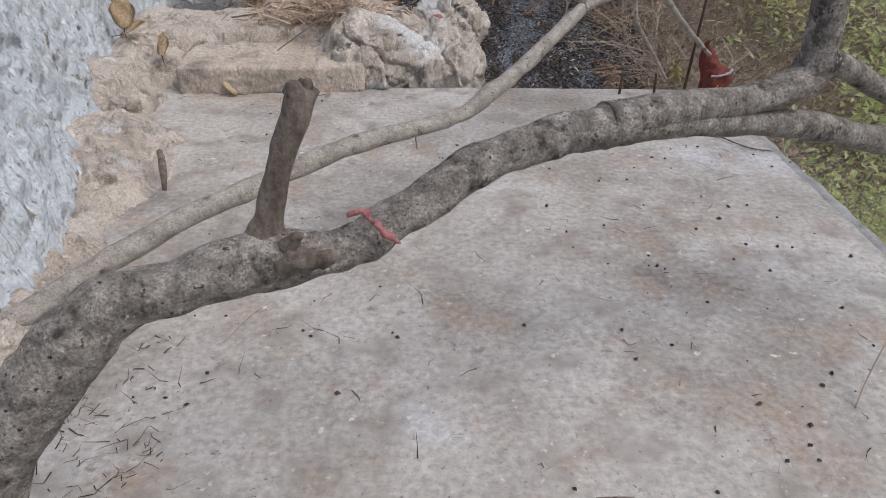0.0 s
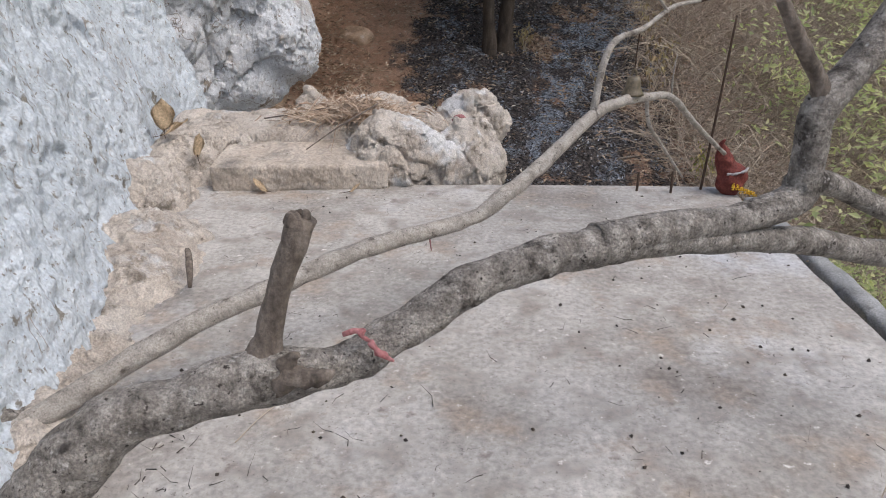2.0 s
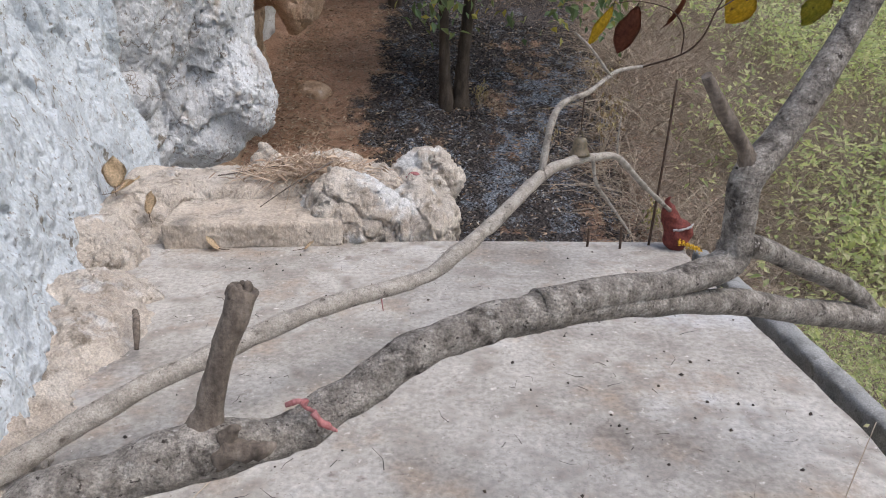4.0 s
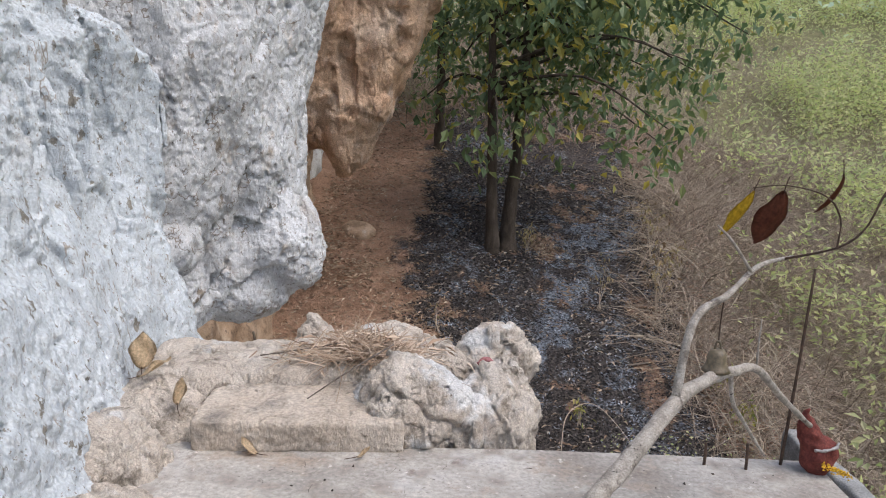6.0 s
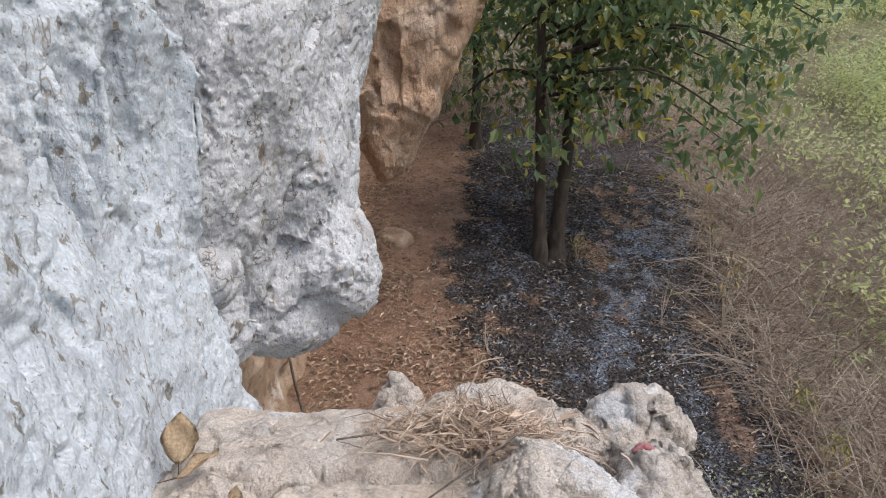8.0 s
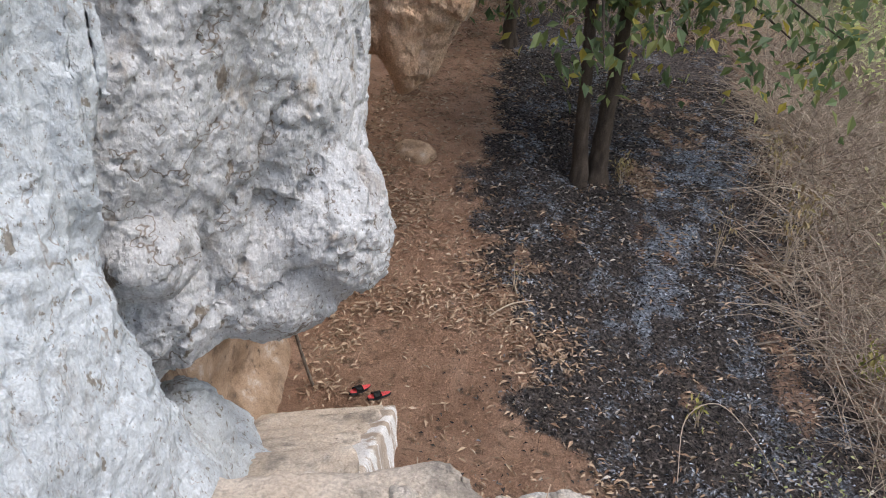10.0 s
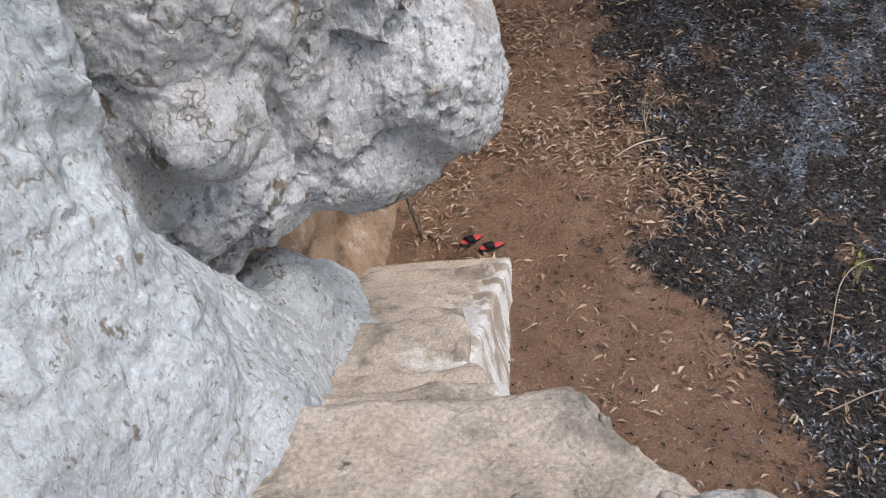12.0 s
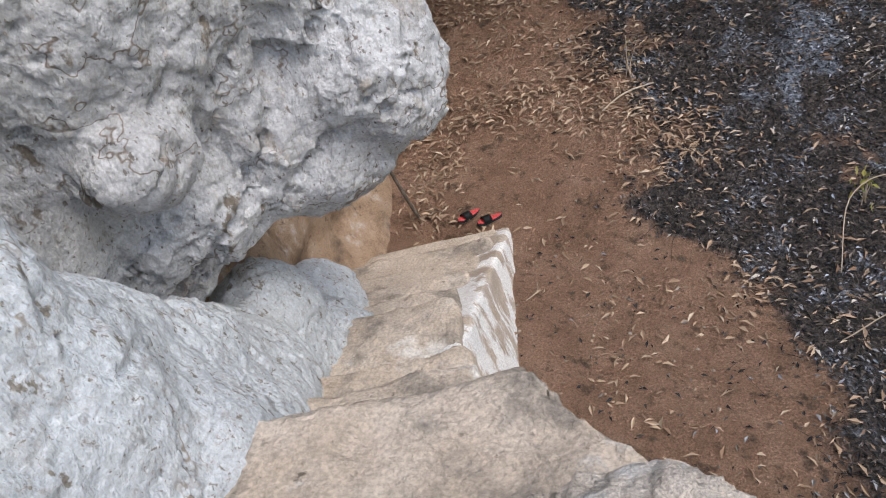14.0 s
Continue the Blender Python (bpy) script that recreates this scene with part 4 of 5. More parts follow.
def tree_far(place, lean, height, radius, seed):
    """A slender forest tree: trunk, limbs and a crown of drooping leaves."""
    rng = random.Random(seed)
    x, y, z = place
    z = float(ground_height(np.array([x]), np.array([y]))[0])
    place = (x, y, z)
    tree = holder("slender_tree", place, "slender dark-trunked tree with drooping green leaves", "tree", "slender trees on the burnt slope")
    top = (x + lean[0] * height, y + lean[1] * height, z + height)
    rows = [(x - 0.02, y, z - 0.25, radius * 1.8), (x, y, z + 0.02, radius * 1.45), (x, y, z + 0.30, radius * 1.1)]
    for k in range(1, 8):
        t = k / 7
        rows.append((x + lean[0] * height * t + rng.uniform(-0.02, 0.02), y + lean[1] * height * t, z + height * t, radius * (1 - 0.6 * t)))
    part("trunk", tube(rows, 12, 5, 0.16, 6, seed), dark_bark, tree)
    tips = []
    for k in range(20):
        h = rng.uniform(0.42, 0.95)
        a = rng.uniform(0, 6.283) if k % 2 else rng.uniform(-0.9, 0.9)
        s = Vector((x + lean[0] * height * h, y + lean[1] * height * h, z + height * h))
        length = rng.uniform(1.0, 2.4) + (1.6 if k % 2 == 0 else 0)
        d = Vector((math.cos(a), math.sin(a), rng.uniform(-0.05, 0.35)))
        m, e = s + d * length * 0.55 + Vector((0, 0, 0.15)), s + d * length + Vector((0, 0, -0.6))
        part("limb", tube([(*s, radius * 0.4), (*m, radius * 0.22), (*e, 0.008)], 6, 4, 0.1, 8, seed + k), dark_bark, tree)
        for q in (0.3, 0.5, 0.7, 0.85, 1.0):
            c = s.lerp(m, q * 2) if q < 0.5 else m.lerp(e, q * 2 - 1)
            for _ in range(3):
                tips.append(c + Vector((rng.gauss(0, 0.4), rng.gauss(0, 0.4), rng.gauss(-0.1, 0.3))))
    return tree, tips


def leaf_cards(points, spread, count, size, rng, droop=1.0, fold=0.35, flat=False, slim=1.0):
    """Loose pointed leaves, four triangles each, round the given points."""
    n = len(points) * count
    base = np.repeat(np.array([tuple(q) for q in points]), count, axis=0) + rng.normal(0, 1, (n, 3)) * np.array(spread)
    yaw = rng.uniform(0, 2 * np.pi, n)
    pitch = rng.normal(-0.9 * droop, 0.45, n) if not flat else rng.normal(0, 0.3, n)
    roll = rng.normal(0, 0.7 if not flat else 0.5, n)
    length = size * rng.uniform(0.55, 1.25, n)
    width = length * rng.uniform(0.36, 0.55, n) * slim
    d = np.stack([np.cos(yaw) * np.cos(pitch), np.sin(yaw) * np.cos(pitch), np.sin(pitch)], 1)
    s = np.stack([-np.sin(yaw), np.cos(yaw), np.zeros(n)], 1)
    up = np.cross(d, s)
    s = s * np.cos(roll)[:, None] + up * np.sin(roll)[:, None]
    up = np.cross(d, s)
    L, W = length[:, None], width[:, None]
    v = np.stack([base, base + d * L * 0.45 + s * W * 0.5 + up * W * fold * 0.5, base + d * L + up * W * fold * -0.6, base + d * L * 0.45 - s * W * 0.5 + up * W * fold * 0.5,
                  base + d * L * 0.5 - up * W * fold * 0.2], 1).reshape(-1, 3)
    k = np.arange(n)[:, None] * 5
    f = np.concatenate([k + np.array((0, 1, 4)), k + np.array((1, 2, 4)), k + np.array((2, 3, 4)), k + np.array((3, 0, 4))])
    return v, f


green_leaf = scatter_tone("green_tree_leaves", [(0.08, 0.13, 0.06), (0.13, 0.20, 0.09), (0.20, 0.27, 0.12), (0.15, 0.22, 0.13), (0.17, 0.23, 0.09), (0.25, 0.29, 0.11), (0.58, 0.48, 0.09)], 0.5, 0.4, 0.45)
rng = np.random.default_rng(7)
for place, lean, height, radius, seed in (((-0.10, 13.45, -0.98), (-0.03, 0.02), 6.0, 0.105, 5), ((0.18, 13.67, -1.0), (0.062, 0.02), 6.4, 0.13, 8),
                                          ((-1.5, 18.2, -0.2), (0.0, 0.0), 6.0, 0.12, 19), ((-3.2, 20.5, 0.0), (0.0, 0.0), 6.0, 0.12, 23)):
    tree, tips = tree_far(place, lean, height, radius, seed)
    v, f = leaf_cards(tips, (0.20, 0.20, 0.18), 11, 0.21, rng, 0.7, slim=1.15)
    crown = part("crown", raw_mesh("crown", v, f, False), green_leaf, tree)


# ---- brush, grass, litter ----
def stems(base, tip_dir, length, radius, rng, sag=0.25, bends=5):
    """Thin three-sided arching stems; base (n, 3), direction (n, 3)."""
    n = len(base)
    t = np.linspace(0, 1, bends)
    side = rng.normal(0, 1, (n, 3)) * 0.18
    pts = base[:, None, :] + tip_dir[:, None, :] * (length[:, None] * t)[:, :, None] + side[:, None, :] * (length[:, None] * t ** 2)[:, :, None]
    pts[:, :, 2] -= (sag * length[:, None] * t ** 2)
    pts += rng.normal(0, 0.012, pts.shape) * t[None, :, None]
    a = np.array((0, 2.094, 4.189))
    ref = np.cross(tip_dir, (0.3, 0.2, 1.0))
    ref /= np.linalg.norm(ref, axis=1)[:, None] + 1e-9
    oth = np.cross(tip_dir, ref)
    r = radius[:, None] * (1 - 0.75 * t)
    ring = np.cos(a)[None, None, :, None] * ref[:, None, None, :] + np.sin(a)[None, None, :, None] * oth[:, None, None, :]
    v = (pts[:, :, None, :] + ring * r[:, :, None, None]).reshape(-1, 3)
    faces = []
    k = np.arange(n)[:, None] * bends * 3
    for i in range(bends - 1):
        for j in range(3):
            q = (j + 1) % 3
            faces.append(k + np.array((i * 3 + j, i * 3 + q, i * 3 + 3 + q, i * 3 + 3 + j)))
    return v, np.concatenate(faces)


def on_ground(x, y, lift=0.0):
    return np.stack([x, y, ground_height(x, y) + lift], 1)


def directions(n, rng, tilt):
    a = rng.uniform(0, 2 * np.pi, n)
    e = rng.normal(tilt, 0.35, n)
    return np.stack([np.cos(a) * np.cos(e), np.sin(a) * np.cos(e), np.sin(e)], 1)


def stuff(name, v, f, material, label, category):
    return tagged(part(name, raw_mesh(name, v, f, False), material), label, category, kind="stuff")


dry_stem = scatter_tone("dry_brush_stems", [(0.17, 0.13, 0.10), (0.34, 0.27, 0.21), (0.50, 0.42, 0.33), (0.24, 0.18, 0.15), (0.66, 0.58, 0.46)], 0.9)
char_stem = scatter_tone("charred_stems", [(0.015, 0.014, 0.014), (0.04, 0.036, 0.034), (0.10, 0.08, 0.07)], 0.9)
litter = scatter_tone("dry_leaf_litter", [(0.20, 0.125, 0.085), (0.42, 0.31, 0.22), (0.54, 0.42, 0.31), (0.30, 0.20, 0.135), (0.64, 0.53, 0.41)], 0.85)
pale_litter = scatter_tone("ash_pale_leaves", [(0.20, 0.16, 0.13), (0.46, 0.42, 0.37), (0.30, 0.22, 0.15), (0.66, 0.63, 0.57), (0.14, 0.10, 0.08)], 0.85)
ash_flake = scatter_tone("ash_flakes", [(0.010, 0.010, 0.011), (0.05, 0.05, 0.055), (0.015, 0.015, 0.017), (0.12, 0.105, 0.095), (0.03, 0.03, 0.035), (0.20, 0.165, 0.14), (0.40, 0.42, 0.47)], 0.9)
white_ash = scatter_tone("white_wood_ash", [(0.16, 0.18, 0.22), (0.42, 0.47, 0.56), (0.06, 0.065, 0.075), (0.62, 0.68, 0.78), (0.28, 0.31, 0.38)], 0.9)
bush_leaf = scatter_tone("yellow_green_bush_leaves", [(0.34, 0.42, 0.18), (0.64, 0.68, 0.30), (0.54, 0.62, 0.30), (0.78, 0.76, 0.44), (0.42, 0.50, 0.25), (0.60, 0.58, 0.36)], 0.6, 0.3, 0.6)
# leaf tones lightened so that their colour carries the haze of distance
far_leaf = scatter_tone("haze_paled_far_leaves", [(0.56, 0.70, 0.52), (0.68, 0.80, 0.58), (0.64, 0.78, 0.66), (0.76, 0.82, 0.66)], 0.7, 0.2, 0.6)


def pick(n, rng, x0, x1, y0, y1, keep):
    x, y = rng.uniform(x0, x1, n), rng.uniform(y0, y1, n)
    k = rng.uniform(0, 1, n) < keep(x, y)
    return x[k], y[k]


x, y = pick(46000, rng, 1.4, 10.0, 7.5, 20.0, lambda x, y: smooth(2.1, 3.4, x - 0.10 * (y - 12) - 0.55 * np.clip(11.8 - y, 0, 4)) * (1 - 0.7 * smooth(6.0, 8.5, x)))
n = len(x)
v, f = stems(on_ground(x, y), directions(n, rng, 0.55), rng.uniform(0.5, 2.0, n), rng.uniform(0.0035, 0.009, n), rng, 0.5, 4)
stuff("dry_brush", v, f, dry_stem, "tangled leafless brown brush on the slope", "brush")
x, y = pick(16000, rng, -1.6, 3.2, 6.8, 20.5, lambda x, y: burnt(x, y) * 0.85)
n = len(x)
v, f = stems(on_ground(x, y), directions(n, rng, 0.35), rng.uniform(0.06, 0.40, n), rng.uniform(0.002, 0.005, n), rng, 0.2, 4)
stuff("charred_twigs", v, f, char_stem, "charred stalks and twigs on the burnt slope", "twigs")
x, y = pick(9000, rng, -4.5, 3.5, 18.6, 27.0, lambda x, y: 0.8 * smooth(18.6, 20.5, y))
n = len(x)
v, f = stems(on_ground(x, y), directions(n, rng, 0.9), rng.uniform(0.5, 1.9, n), rng.uniform(0.004, 0.009, n), rng, 0.35)
stuff("dry_brush", v, f, dry_stem, "dry brown undergrowth behind the trees", "brush")


def litter_keep(x, y):
    b = burnt(x, y)
    q = np.stack([x, y, np.zeros_like(x)], 1)
    clump = np.clip(-0.1 + 1.5 * vnoise(q, 1.3, 71) + 0.5 * vnoise(q, 4.0, 72), 0, 1)
    edge = np.exp(-((b - 0.5) / 0.28) ** 2)
    return np.clip(0.06 * (1 - b) * clump + 0.012 + 0.95 * edge * (0.08 + clump) + 0.03 * b + 0.9 * smooth(9.9, 10.8, y) * (1 - b) * (0.25 + clump)
                   + np.exp(-((x + 0.42) ** 2 / 0.22 + (y - 10.42) ** 2 / 0.13)) + 0.55 * np.exp(-(y - 10.75 - 0.12 * (x + 1.5)) ** 2 / 0.05) * (1 - b) + 0.9 * np.exp(-((x + 2.75) ** 2 / 0.06 + (y - 9.8) ** 2 / 0.4)), 0, 1)


x, y = pick(70000, rng, -3.6, 2.8, 6.8, 23.0, litter_keep)
v, f = leaf_cards(on_ground(x, y, 0.024), (0.0, 0.0, 0.006), 1, 0.105, rng, flat=True, slim=0.6, fold=0.8)
stuff("leaf_litter", v, f, litter, "curled dry brown leaves scattered on the earth", "leaf litter")
x, y = pick(52000, rng, -1.6, 4.0, 6.8, 18.0, lambda x, y: (0.85 * burnt(x, y) + 0.05) * (1 - 0.75 * ashy(x, y)))
v, f = leaf_cards(on_ground(x, y, 0.016), (0.0, 0.0, 0.005), 1, 0.06, rng, flat=True, slim=0.8, fold=0.8)
stuff("ash_flakes", v, f, ash_flake, "charred flakes and grey ash bits on the burnt slope", "ash")
x, y = pick(60000, rng, -1.0, 4.2, 8.0, 17.5, lambda x, y: 0.9 * np.clip(ashy(x, y) * 1.4 - 0.22, 0, 1))
v, f = leaf_cards(on_ground(x, y, 0.016), (0.0, 0.0, 0.005), 1, 0.05, rng, flat=True, slim=0.8, fold=0.8)
stuff("ash_flakes", v, f, white_ash, "blue-white wood ash flaking along the burnt slope", "ash")
x, y = pick(5500, rng, -1.4, 4.5, 6.8, 18.0, lambda x, y: 0.36 * burnt(x, y) + 0.25 * smooth(2, 3, x))
v, f = leaf_cards(on_ground(x, y, 0.024), (0.0, 0.0, 0.005), 1, 0.09, rng, flat=True, slim=0.7, fold=0.7)
stuff("leaf_litter", v, f, pale_litter, "pale dead leaves lying on black ash", "leaf litter")


def bush_points(x0, x1, y0, y1, n, rng, keep, h0, h1):
    x, y = pick(n, rng, x0, x1, y0, y1, keep)
    return on_ground(x, y) + np.stack([0 * x, 0 * x, rng.uniform(h0, h1, len(x))], 1)


def clumps(x, y, freq, seed):
    q = np.stack([x, y, np.zeros_like(x)], 1)
    return np.clip(0.45 + 1.3 * vnoise(q, freq, seed) + 0.5 * vnoise(q, freq * 2.3, seed + 1), 0.04, 1)


pts = bush_points(3.0, 24.0, 7.0, 34.0, 19000, rng, lambda x, y: smooth(3.2, 6.0, x - 0.10 * (y - 10)) * clumps(x, y, 0.8, 91), 0.1, 1.5)
v, f = leaf_cards(pts, (0.26, 0.26, 0.22), 16, 0.14, rng, 0.25)
stuff("green_bushes", v, f, bush_leaf, "yellow-green bushes thick on the slope", "bushes")
x, y = pick(16000, rng, 3.2, 17.0, 7.0, 28.0, lambda x, y: 0.9 + 0 * x)
n = len(x)
v, f = stems(on_ground(x, y), directions(n, rng, 0.9), rng.uniform(0.7, 1.9, n), rng.uniform(0.003, 0.007, n), rng, 0.4)
stuff("dry_brush", v, f, dry_stem, "pale bare stems among green bushes", "brush")
pts = bush_points(1.7, 6.0, -1.0, 9.0, 900, rng, lambda x, y: 0.8 + 0 * x, 0.05, 0.6)
v, f = leaf_cards(pts, (0.22, 0.22, 0.15), 50, 0.05, rng, 0.4)
stuff("green_bushes", v, f, bush_leaf, "low green weeds below the platform edge", "weeds")
x, y = pick(6000, rng, 1.75, 5.5, 0.5, 9.0, lambda x, y: 0.9 + 0 * x)
n = len(x)
v, f = stems(on_ground(x, y), directions(n, rng, 0.9), rng.uniform(0.2, 0.8, n), rng.uniform(0.002, 0.004, n), rng, 0.4)
stuff("dry_grass", v, f, dry_stem, "dry grass stalks below the platform edge", "grass")
# far scrub; its haze is only the pale leaf colour
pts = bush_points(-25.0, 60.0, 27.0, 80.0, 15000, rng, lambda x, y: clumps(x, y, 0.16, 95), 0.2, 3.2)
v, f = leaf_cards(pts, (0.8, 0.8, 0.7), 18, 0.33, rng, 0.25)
stuff("far_scrub", v, f, far_leaf, "green scrub on the far hillside with haze painted into its leaf colour", "scrub")


# ---- small things ----
rust_iron = surface("rusted_iron", [(0.05, 0.035, 0.028), (0.11, 0.07, 0.05)], 60, 0.8, (), [(300, 0.5, 0.002)])
brass = surface("tarnished_brass", [(0.10, 0.08, 0.05), (0.18, 0.14, 0.09)], 40, 0.5, (), [(200, 0.3, 0.002)], spec=0.6)
maroon = surface("maroon_cloth", [(0.10, 0.022, 0.018), (0.19, 0.05, 0.04)], 30, 0.75, (), [(220, 0.6, 0.004)])
marigold = surface("marigold_petals", [(0.55, 0.30, 0.02), (0.75, 0.48, 0.04)], 90, 0.8, (), [(300, 0.8, 0.003)])
foil = surface("silver_foil", [(0.24, 0.22, 0.22), (0.48, 0.46, 0.46)], 50, 0.35, (), [(160, 0.8, 0.004)], spec=0.7)
yellow_leaf = surface("yellow_leaf", [(0.50, 0.33, 0.02), (0.66, 0.46, 0.05)], 25, 0.6, [((0.16, 0.10, 0.03), 30, 0.62, 0.70, (1, 1, 1))], [(80, 0.5, 0.002)])
brown_leaf = surface("brown_leaf", [(0.10, 0.03, 0.018), (0.20, 0.07, 0.04)], 25, 0.6, (), [(80, 0.6, 0.003)])
green_yellow_leaf = surface("yellow_green_leaf", [(0.24, 0.24, 0.03), (0.40, 0.33, 0.04)], 22, 0.55, [((0.12, 0.09, 0.02), 36, 0.62, 0.7, (1, 1, 1))], [(80, 0.5, 0.002)])
tan_leaf = surface("tan_dry_leaf", [(0.56, 0.43, 0.28), (0.72, 0.58, 0.41)], 18, 0.7, (), [(70, 0.5, 0.003)])
rubber = surface("black_rubber", [(0.014, 0.015, 0.016), (0.035, 0.037, 0.04)], 60, 0.6, (), [(200, 0.3, 0.002)])
red_foam = surface("red_foam_sole", [(0.55, 0.06, 0.07), (0.70, 0.11, 0.11)], 40, 0.75, (), [(200, 0.3, 0.002)])


def leaf_bm(length, width, curl, wave, seed, heart=0.0):
    """A single broad leaf with a midrib fold, curled along its length, with a real thickness."""
    rng = random.Random(seed)
    bm = bmesh.new()
    n, m = 12, 6
    grid = []
    for i in range(n + 1):
        t = i / n
        w = width * 0.5 * (math.sin(math.pi * min(1, t * (1 - heart * 0.3) + 0.05 * heart + 0.02)) ** 0.75) * (1 + 0.08 * rng.uniform(-1, 1))
        a = curl * t
        y = length * (math.sin(a) / curl if curl else t)
        z = length * ((1 - math.cos(a)) / curl if curl else 0)
        row = []
        for j in range(m + 1):
            s = j / m * 2 - 1
            row.append(bm.verts.new((w * s, y, z + abs(s) * w * 0.35 + wave * width * math.sin(9 * t + 3 * s) * abs(s))))
        grid.append(row)
    for i in range(n):
        for j in range(m):
            bm.faces.new((grid[i][j], grid[i][j + 1], grid[i + 1][j + 1], grid[i + 1][j])).smooth = True
    solid = bmesh.ops.solidify(bm, geom=bm.faces[:], thickness=0.0012)
    return bm


def make_leaf(place, turn, length, width, material, label, seed, curl=0.6, wave=0.06, group="", heart=0.0, stalk=True):
    leaf = holder("leaf", place, label, "leaf", group)
    blade = part("blade", leaf_bm(length, width, curl, wave, seed, heart), material, leaf)
    if stalk:
        part("leaf_stalk", tube([(0, 0.01, 0.002, 0.0022), (0, -0.02, 0.004, 0.0018), (0.004, -0.05, 0.010, 0.0015)], 6, 3), rust_iron, leaf)
    for ob in leaf.children:
        ob.matrix_parent_inverse = Matrix.Identity(4)
    leaf.matrix_world = pose(*place, *turn)
    return leaf


hang = "last leaves on the twigs"
for place, turn, length, width, material, label, seed, curl in (
        ((0.915, 3.18, 1.215), (-80, 20, 25), 0.19, 0.055, yellow_leaf, "narrow yellow leaf hanging from a twig", 1, 0.5),
        ((1.02, 3.20, 1.215), (-85, 12, 5), 0.23, 0.10, brown_leaf, "curled dark brown leaf hanging from a twig", 2, 0.7),
        ((1.21, 3.21, 1.275), (-85, -12, 40), 0.22, 0.06, brown_leaf, "shrivelled brown leaf hanging from a twig", 3, 1.2),
        ((1.50, 3.23, 1.25), (-70, 35, 10), 0.15, 0.13, yellow_leaf, "broad yellow leaf with a torn edge", 4, 0.4),
        ((1.50, 3.24, 1.25), (25, 20, -60), 0.13, 0.05, brown_leaf, "small rolled brown leaf", 5, 1.6),
        ((1.36, 3.22, 1.29), (35, 0, -40), 0.14, 0.06, green_yellow_leaf, "small dull green leaf on a twig", 6, 0.3),
        ((1.83, 3.28, 1.26), (-75, 25, 20), 0.16, 0.13, green_yellow_leaf, "speckled yellow-green leaf on a twig", 7, 0.5),
        ((1.90, 3.29, 1.33), (-65, -20, 10), 0.15, 0.06, yellow_leaf, "narrow orange-yellow leaf on a twig", 8, 0.6),
        ((1.70, 3.27, 1.78), (-80, 12, 15), 0.22, 0.19, green_yellow_leaf, "large yellow-green leaf with brown spots", 9, 0.3),
        ((1.93, 3.29, 1.62), (-75, 30, 25), 0.20, 0.15, brown_leaf, "large reddish brown leaf", 10, 0.7),
        ((1.66, 3.26, 1.75), (-85, 10, 80), 0.20, 0.05, brown_leaf, "thin brown rolled leaf", 11, 1.3)):
    make_leaf(place, turn, length, width, material, label, seed, curl, group=hang)


def make_leaf_twigs():
    t = holder("leafy_twig", (1.15, 3.40, 0.955), "thin brown twig with the last autumn leaves", "twig")
    part("twig", tube([(1.10, 3.34, 0.955, 0.005), (1.23, 3.24, 1.02, 0.004), (1.30, 3.215, 1.09, 0.004), (1.345, 3.215, 1.20, 0.004), (1.40, 3.225, 1.31, 0.003)], 6, 5, 0.2, 60), rust_iron, t)
    part("twig", tube([(1.345, 3.215, 1.20, 0.003), (1.43, 3.225, 1.25, 0.003), (1.51, 3.235, 1.26, 0.002)], 6, 4, 0.2, 60), rust_iron, t)
    part("twig", tube([(1.23, 3.24, 1.02, 0.003), (1.225, 3.23, 1.12, 0.003), (1.16, 3.21, 1.20, 0.003), (1.02, 3.19, 1.235, 0.002), (0.91, 3.18, 1.225, 0.0015)], 6, 5, 0.2, 60), rust_iron, t)
    t = holder("leafy_twig", (1.95, 2.6, 1.45), "knobbly dark twig drooping from the tree", "twig")
    part("twig", tube([(1.30, 1.70, 1.65, 0.012), (1.75, 2.4, 1.85, 0.010), (2.02, 3.0, 1.85, 0.008), (1.96, 3.28, 1.66, 0.007), (1.84, 3.28, 1.40, 0.006), (1.72, 3.265, 1.34, 0.006), (1.60, 3.25, 1.37, 0.004)],
                      7, 6, 0.35, 50), rust_iron, t)
    part("twig", tube([(1.96, 3.28, 1.66, 0.004), (1.80, 3.27, 1.74, 0.003), (1.68, 3.265, 1.79, 0.003)], 6, 4, 0.3, 60), rust_iron, t)
    part("twig", tube([(1.84, 3.28, 1.40, 0.004), (1.90, 3.29, 1.33, 0.003), (1.83, 3.28, 1.27, 0.002)], 6, 4, 0.3, 60), rust_iron, t)


make_leaf_twigs()


def lathe(profile, sides=20, place=(0, 0, 0)):
    bm = bmesh.new()
    rings = []
    for r, z in profile:
        rings.append([bm.verts.new((place[0] + r * math.cos(2 * math.pi * k / sides), place[1] + r * math.sin(2 * math.pi * k / sides), place[2] + z)) for k in range(sides)])
    for a, b in zip(rings, rings[1:]):
        for k in range(sides):
            j = (k + 1) % sides
            bm.faces.new((a[k], a[j], b[j], b[k])).smooth = True
    return bm


